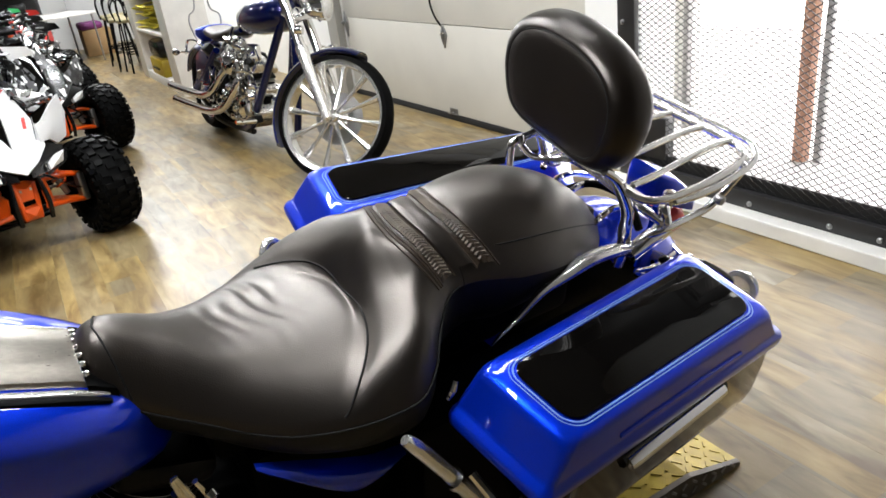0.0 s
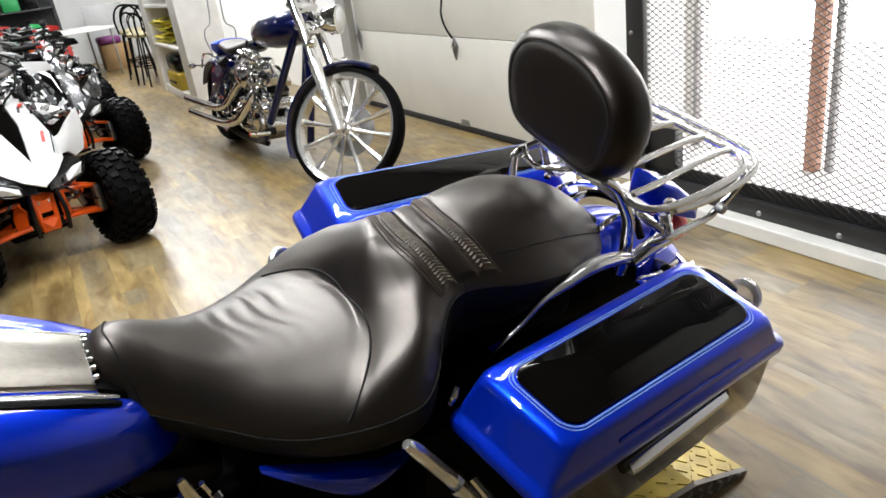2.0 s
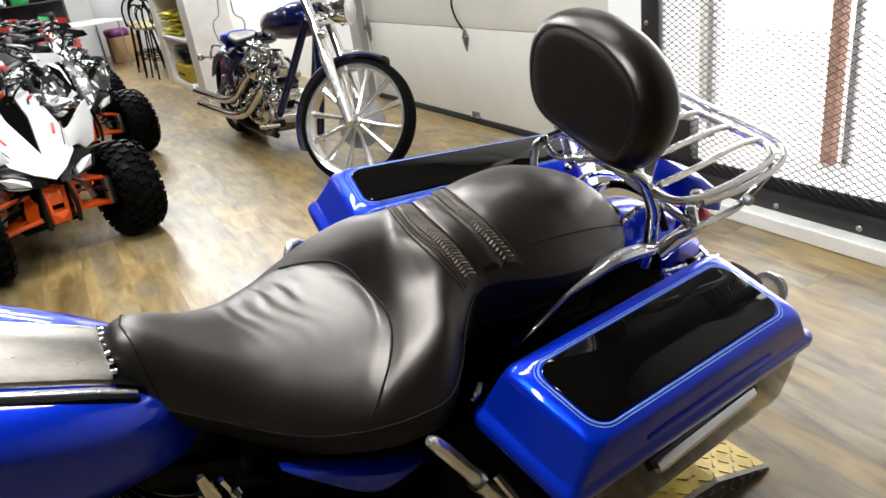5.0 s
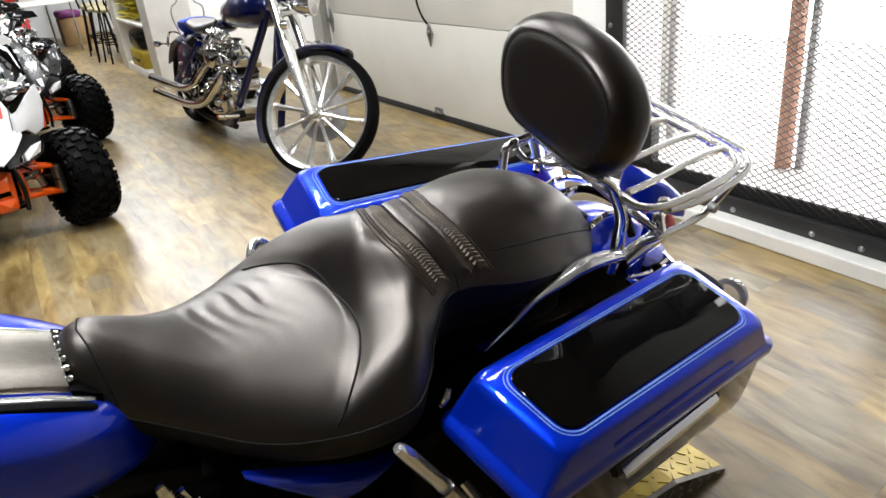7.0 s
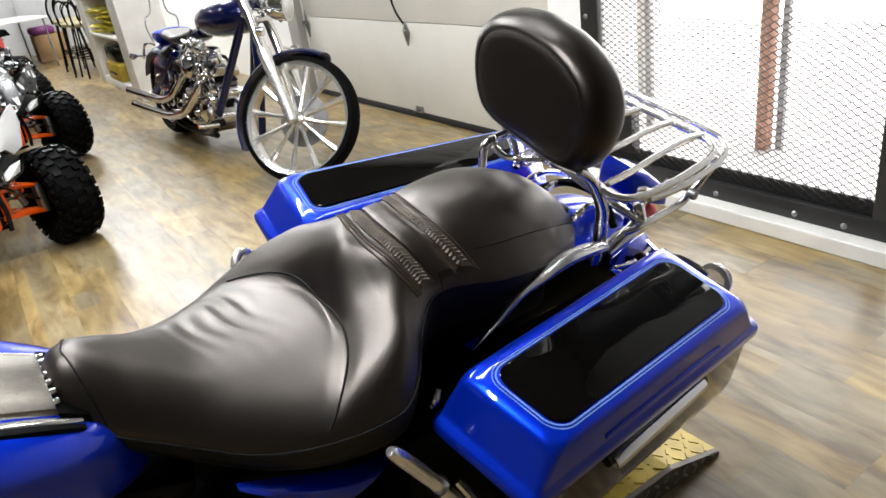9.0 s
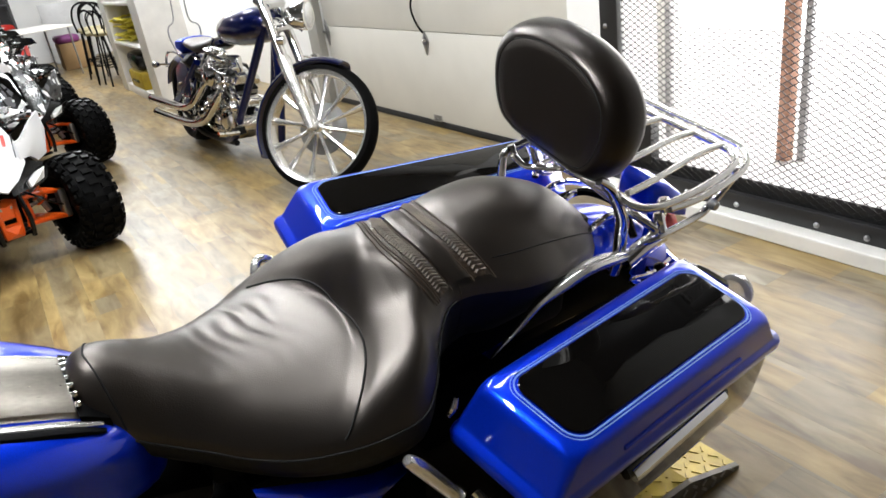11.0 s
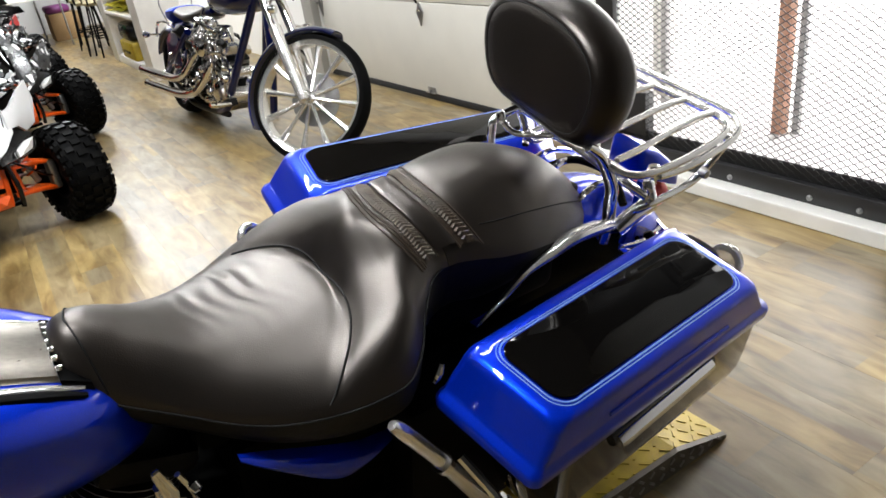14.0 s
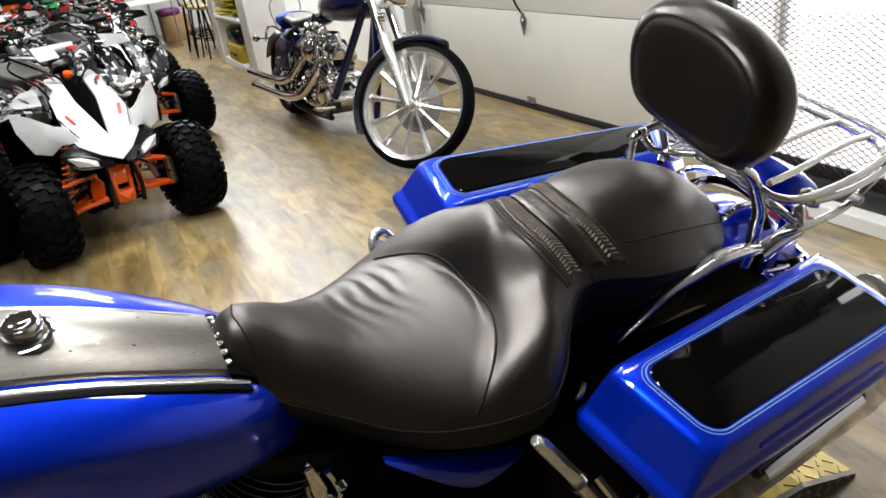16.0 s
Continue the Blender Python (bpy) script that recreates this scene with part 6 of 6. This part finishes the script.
for pts, r in (([(1.12, -0.11, 0.66), (1.18, -0.14, 0.50), (1.16, -0.15, 0.30), (1.02, -0.16, 0.20)], 0.010), ([(0.70, -0.10, 0.72), (0.66, -0.16, 0.60), (0.58, -0.17, 0.46), (0.52, -0.16, 0.34)], 0.012),
               ([(0.42, -0.15, 0.60), (0.50, -0.18, 0.50), (0.48, -0.18, 0.40), (0.36, -0.17, 0.30)], 0.012), ([(0.95, -0.15, 0.72), (1.06, -0.17, 0.62), (1.10, -0.17, 0.46)], 0.013), ([(0.2, -0.16, 0.44), (0.34, -0.18, 0.40), (0.52, -0.18, 0.42)], 0.016)):
    cpart("chrome_line", tube(pts, r, 8), CHROME)
for s in (-1, 1):
    cpart("swing_link", tube([(0.0, s * 0.15, 0.32), (0.18, s * 0.165, 0.40), (0.36, s * 0.16, 0.42)], 0.022, 10), CHROME)
    cpart("axle_nut", lathe([(0.0005, -0.02), (0.03, -0.018), (0.034, 0.0), (0.03, 0.018), (0.0005, 0.02)], 16, pose(0.0, s * 0.185, 0.32)), CHROME)
    cpart("fender_rail", tube([(-0.26, s * 0.125, 0.58), (-0.12, s * 0.135, 0.69), (0.1, s * 0.13, 0.70), (0.30, s * 0.12, 0.64)], 0.010, 8), CHROME)

# small fittings that crowd the engine
rnd = random.Random(21)
for k in range(70):
    x, z = rnd.uniform(0.30, 1.24), rnd.uniform(0.20, 0.76)
    y = -0.10 - rnd.uniform(0.0, 0.07)
    if z > 0.76 - 0.5 * max(0.0, x - 1.0) or z > 0.62 + 0.3 * (x - 0.3):
        continue
    r = rnd.uniform(0.014, 0.036)
    m = pose(x, y, z, rnd.uniform(-50, 50), rnd.uniform(0, 90), rnd.uniform(-50, 50))
    kind = k % 4
    material = (CHROME, DARKMETAL, CHROME, POLISHED)[kind]
    if kind == 0:
        bm = lathe([(0.0005, -r), (r * 0.6, -r * 0.9), (r, -r * 0.3), (r, r)], 14, m)
    elif kind == 1:
        bm = box((-r, -r, -r * 1.6), (r, r, r * 1.6), r * 0.3, m)
    elif kind == 2:
        bm = tube([m @ Vector(p) for p in ((-r * 3, 0, 0), (-r, -r * 0.5, r), (r, -r * 0.5, r), (r * 3, 0, -r))], r * 0.35, 8)
    else:
        bm = lathe([(r * 0.3, -r * 1.2), (r * 0.8, -r), (r * 0.8, r), (r * 0.3, r * 1.2)], 12, m)
    cpart("engine_fitting", bm, material)
for tilt, xc in ((-23, 0.83), (23, 1.03)):
    cpart("rocker_box", box((-0.075, -0.125, 0.17), (0.075, 0.02, 0.245), 0.02, pose(xc, 0, 0.40, 0, tilt, 0)), POLISHED, "chrome rocker box")
    for k in range(5):
        cpart("cylinder_fin", box((-0.09, -0.118, 0.035 + 0.026 * k), (0.09, 0.05, 0.047 + 0.026 * k), 0.003, pose(xc, 0, 0.40, 0, tilt, 0)), STEEL if k % 2 else DARKMETAL)
for pts in ([(0.62, -0.15, 0.66), (0.50, -0.165, 0.58), (0.30, -0.17, 0.46), (0.06, -0.17, 0.36)], [(0.60, -0.14, 0.56), (0.44, -0.16, 0.44), (0.26, -0.165, 0.34)]):
    cpart("side_rail", tube(pts, 0.026, 10), NAVY, "dark blue frame rail")
cpart("rear_mass", box((0.10, -0.10, 0.36), (0.62, 0.10, 0.64), 0.06), NAVY)
for x, z, r, w in ((1.08, 0.56, 0.050, 0.10), (1.12, 0.42, 0.042, 0.09), (1.15, 0.28, 0.050, 0.11), (0.70, 0.58, 0.046, 0.12)):
    cpart("chrome_canister", tube([(x, -w - 0.03, z), (x + 0.01, w * 0.5, z)], [r, r], 18, smooth=False), POLISHED, "short chrome canister")
    cpart("canister_cap", lathe([(0.0005, -0.012), (r * 0.6, -0.011), (r * 0.92, -0.005), (r, 0.0)], 18, pose(x, -w - 0.03, z)), CHROME)



# ---- shelf, chairs, boxes, ramp ----
shelf = thing("shelf_unit", pose(-10.05, 1.42, 0), "tall white open shelf unit against the wall", "shelf")
SW, SD, SH = 2.3, 0.42, 2.1
for name, lo, hi in (("side_panel", (0, 0, 0), (0.34, SD, SH)), ("side_panel", (1.92, 0, 0), (SW, SD, SH)), ("back_panel", (0.341, SD - 0.02, 0.10), (1.919, SD, SH)), ("plinth", (0.341, 0.01, 0), (1.919, SD - 0.021, 0.10)),
                     ("shelf_board", (0.341, 0.0, 0.58), (1.919, SD - 0.021, 0.61)), ("shelf_board", (0.341, 0.0, 1.02), (1.919, SD - 0.021, 1.05)), ("shelf_board", (0.341, 0.0, 1.5), (1.919, SD - 0.021, 1.53)), ("shelf_board", (0.341, 0.0, 2.0), (1.919, SD - 0.021, 2.03))):
    part(name, box(lo, hi, 0.003), TRIMWHITE, shelf)
random.seed(4)
straps = thing("strap_bundle", pose(-9.15, 1.55, 0.61), "heap of yellow tie-down straps lying on a white shelf", "straps")
for k in range(24):
    pts = [(random.uniform(-0.52, 0.52), random.uniform(-0.12, 0.14), 0.01 + 0.011 * k + random.uniform(0, 0.02)) for _ in range(6)]
    part("strap", tube(pts, 0.024, 6, flat=0.35, up=(0, 0, 1)), YELLOWCLOTH, straps)
case = thing("tool_case", pose(-9.02, 1.53, 0.10), "small yellow and black tool case on the bottom shelf", "case")
part("case_body", box((-0.34, -0.10, 0.0), (0.34, 0.16, 0.20), 0.02), YELLOWPAINT, case)
part("case_lid", box((-0.27, -0.09, 0.201), (0.27, 0.16, 0.40), 0.05), BLACKPLASTIC, case, "black upper half")
part("handle", box((-0.18, -0.115, 0.075), (0.18, -0.101, 0.10), 0.004), BLACKPLASTIC, case)


def bar_chair(m):
    c = thing("bar_chair", m, "black metal bar chair with a tan padded seat", "chair", "stacked bar chairs")
    part("seat", lathe([(0.0005, -0.025), (0.17, -0.025), (0.19, -0.01), (0.19, 0.015), (0.17, 0.03), (0.0005, 0.035)], 28, pose(0, 0, 0.66, 90)), CANEMAT, c, "tan padded seat")
    for sx in (-1, 1):
        for sy in (-1, 1):
            part("leg", tube([(sx * 0.13, sy * 0.13, 0.64), (sx * 0.19, sy * 0.19, 0.0)], 0.012, 8, smooth=False), DEEPBLACK, c)
    part("foot_ring", tube([(0.17 * math.cos(a), 0.17 * math.sin(a), 0.24) for a in [2 * math.pi * k / 12 for k in range(12)]], 0.008, 6, closed=True, steps=2), DEEPBLACK, c)
    part("back_hoop", tube([(-0.17, -0.17, 0.66), (-0.20, -0.18, 0.85), (-0.22, -0.12, 1.0), (-0.225, 0.0, 1.05), (-0.22, 0.12, 1.0), (-0.20, 0.18, 0.85), (-0.17, 0.17, 0.66)], 0.012, 8), DEEPBLACK, c, "curved black tube back")
    part("back_hoop", tube([(-0.18, -0.08, 0.66), (-0.20, -0.09, 0.85), (-0.215, 0.0, 0.94), (-0.20, 0.09, 0.85), (-0.18, 0.08, 0.66)], 0.009, 8), DEEPBLACK, c)
    return c


first = bar_chair(pose(-12.3, 1.52, 0, 0, 0, 170))
for cx_, cy_, turn in ((-11.88, 1.50, 160), (-11.46, 1.56, 150), (-11.06, 1.46, 172), (-10.66, 1.52, 185)):
    copy_thing(first, pose(cx_, cy_, 0, 0, 0, turn))

carton = thing("cardboard_box", pose(-14.1, 1.25, 0), "plain brown cardboard box standing on the floor", "box")
part("carton_body", box((-0.3, -0.10, 0), (0.3, 0.36, 0.42), 0.004), CARDBOARD, carton)
part("carton_flap", box((-0.3, -0.02, 0.421), (0.3, 0.10, 0.426)), CARDBOARD, carton)
solid("wrapped_parcel", box((-0.25, -0.16, 0.0), (0.25, 0.22, 0.12), 0.05), PURPLE, "dark purple wrapped parcel on a cardboard box", "parcel", m=pose(-14.1, 1.29, 0.426))
table = thing("folding_table", pose(-13.6, 0.85, 0, 0, 0, 8), "white folding table behind the quad bikes", "table")
part("tabletop", box((-0.9, -0.4, 0.72), (0.9, 0.4, 0.75), 0.006), TRIMWHITE, table)
for sx in (-1, 1):
    for sy in (-1, 1):
        part("leg", tube([(sx * 0.8, sy * 0.33, 0.72), (sx * 0.8, sy * 0.33, 0.0)], 0.014, 8, smooth=False), STEEL, table)
solid("paper_sign", box((-0.02, -0.35, 0), (0.0, 0.35, 1.05), 0.003), WHITEPLASTIC, "blank white board leaning behind the table", "board", m=pose(-15.4, 1.5, 0))

# low tread-plate ramp under the saddlebag
ramp = thing("wheel_ramp", pose(-0.018, 0, 0), "low yellow tread-plate ramp with steel edge on the floor", "ramp")


def ramp_top(y):
    return 0.062 if y < 1.05 else 0.062 - 0.05 * (y - 1.05) / 0.17


rows = []
for y in (0.55, 0.8, 1.05, 1.22):
    z = ramp_top(y)
    rows.append([(-1.10, y, 0.0), (-0.885, y, 0.0), (-0.885, y, z), (-1.10, y, z)])
part("deck", loft(rows), YELLOWPAINT, ramp, "worn yellow tread plate", smooth=False)
rows = []
for y in (0.55, 0.8, 1.05, 1.22):
    z = ramp_top(y)
    rows.append([(-0.884, y, 0.0), (-0.872, y, 0.0), (-0.872, y, z - 0.002), (-0.884, y, z + 0.001)])
part("edge_plate", loft(rows), EDGEPLATE, ramp, "bare steel tread-plate edge", smooth=False)
lugs, edge_lugs = bmesh.new(), bmesh.new()
i = 0
for iy in range(20):
    for ix in range(7):
        y, x = 0.565 + iy * 0.033, -1.085 + ix * 0.032
        z = ramp_top(y)
        tilt = math.degrees(math.atan2(-0.05, 0.17)) if y > 1.05 else 0
        add_box(lugs, (-0.0028, -0.012, -0.001), (0.0028, 0.012, 0.0026), 0.0, pose(x, y, z, tilt, 0, 0) @ pose(0, 0, 0, 0, 0, 45 if (ix + iy) % 2 else -45))
    for k in range(2):
        y, z = 0.565 + iy * 0.033, ramp_top(0.565 + iy * 0.033) * (0.32 + 0.4 * k)
        if z > 0.012:
            add_box(edge_lugs, (-0.001, -0.009, -0.003), (0.0028, 0.009, 0.003), 0.0, pose(-0.872, y, z) @ pose(0, 0, 0, 40 if (k + iy) % 2 else -40))
tagged(part("raised_pattern", lugs, YELLOWPAINT, ramp), kind="stuff")
tagged(part("raised_pattern", edge_lugs, GREYPLATE, ramp), kind="stuff")
solid("steel_plate", box((-1.36, 1.04, 0), (-1.11, 1.30, 0.012), 0.002), GREYPLATE, "bare steel tread plate lying beside a yellow ramp", "plate")

# goods rack at the far end of the room
rack = thing("goods_rack", pose(-14.7, -0.95, 0), "black steel rack filled with parts and helmets", "rack")
for y in (-1.7, -0.55, 0.6, 1.62):
    for x in (-0.3, 0.3):
        part("post", box((x - 0.02, y - 0.02, 0), (x + 0.02, y + 0.02, 1.75), 0.003), BLACKSTEEL, rack)
for z in (0.3, 0.72, 1.12, 1.5):
    part("shelf_board", box((-0.32, -1.72, z), (0.32, 1.64, z + 0.025), 0.003), BLACKSTEEL, rack)
part("back_panel", box((-0.335, -1.72, 0.1), (-0.322, 1.64, 1.75)), BLACKSTEEL, rack)
rnd = random.Random(5)
tones = ((REDPLASTIC, "red"), (BLACKPLASTIC, "black"), (ORANGE, "orange"), (BLACKPLASTIC, "black"), (GREENPLASTIC, "green"), (WHITEPLASTIC, "white"), (BLACKPLASTIC, "black"), (FROST, "black and silver"))
n = 0
for z in (0.325, 0.745, 1.145, 1.525):
    y = -1.6
    while y < 1.45:
        w, h = rnd.uniform(0.16, 0.30), rnd.uniform(0.14, 0.30)
        tone, word = tones[(n * 5 + int(z * 10)) % 8]
        at = pose(-14.7 + rnd.uniform(-0.05, 0.1), -0.95 + y + w / 2, z, 0, 0, rnd.uniform(-12, 12))
        if n % 3 == 1:
            r = min(0.13, w / 2)
            solid("helmet", lathe([(r * 0.72, 0.0), (r * 0.95, r * 0.35), (r, r * 0.8), (r * 0.92, r * 1.25), (r * 0.68, r * 1.65), (r * 0.3, r * 1.86), (0.0005, r * 1.9)], 20, at @ pose(0, 0, 0, 90)), tone, f"{word} glossy helmet on the goods rack", "helmet", "goods on the rack")
        else:
            solid("parts_box", box((-0.16, -w / 2, 0), (0.16, w / 2, h), 0.02), tone, f"{word} parts box on the goods rack", "box", "goods on the rack", m=at)
        n += 1
        y += w + rnd.uniform(0.02, 0.10)


# ---- floor planks ----
random.seed(11)
PW, PL = 0.178, 1.22
shared = {}


def plank_mesh(length):
    key = round(length, 3)
    if key not in shared:
        b = box((0, 0, -0.0035), (length - 0.0004, PW - 0.0004, 0.0), 0.0)
        shared[key] = finish("plank", b, PLANK, smooth=False)
    return shared[key]


row = 0
y = -1.35
count = 0
while y < WALL_Y - 0.02:
    x = -10.4 - [0.0, 0.41, 0.82, 0.2, 0.61][row % 5] * PL
    while x < 1.2 and count < 300:
        ob = new("plank", plank_mesh(PL))
        ob.parent = floor
        ob.location = (x, y, 0)
        x += PL
        count += 1
    row += 1
    y += PW
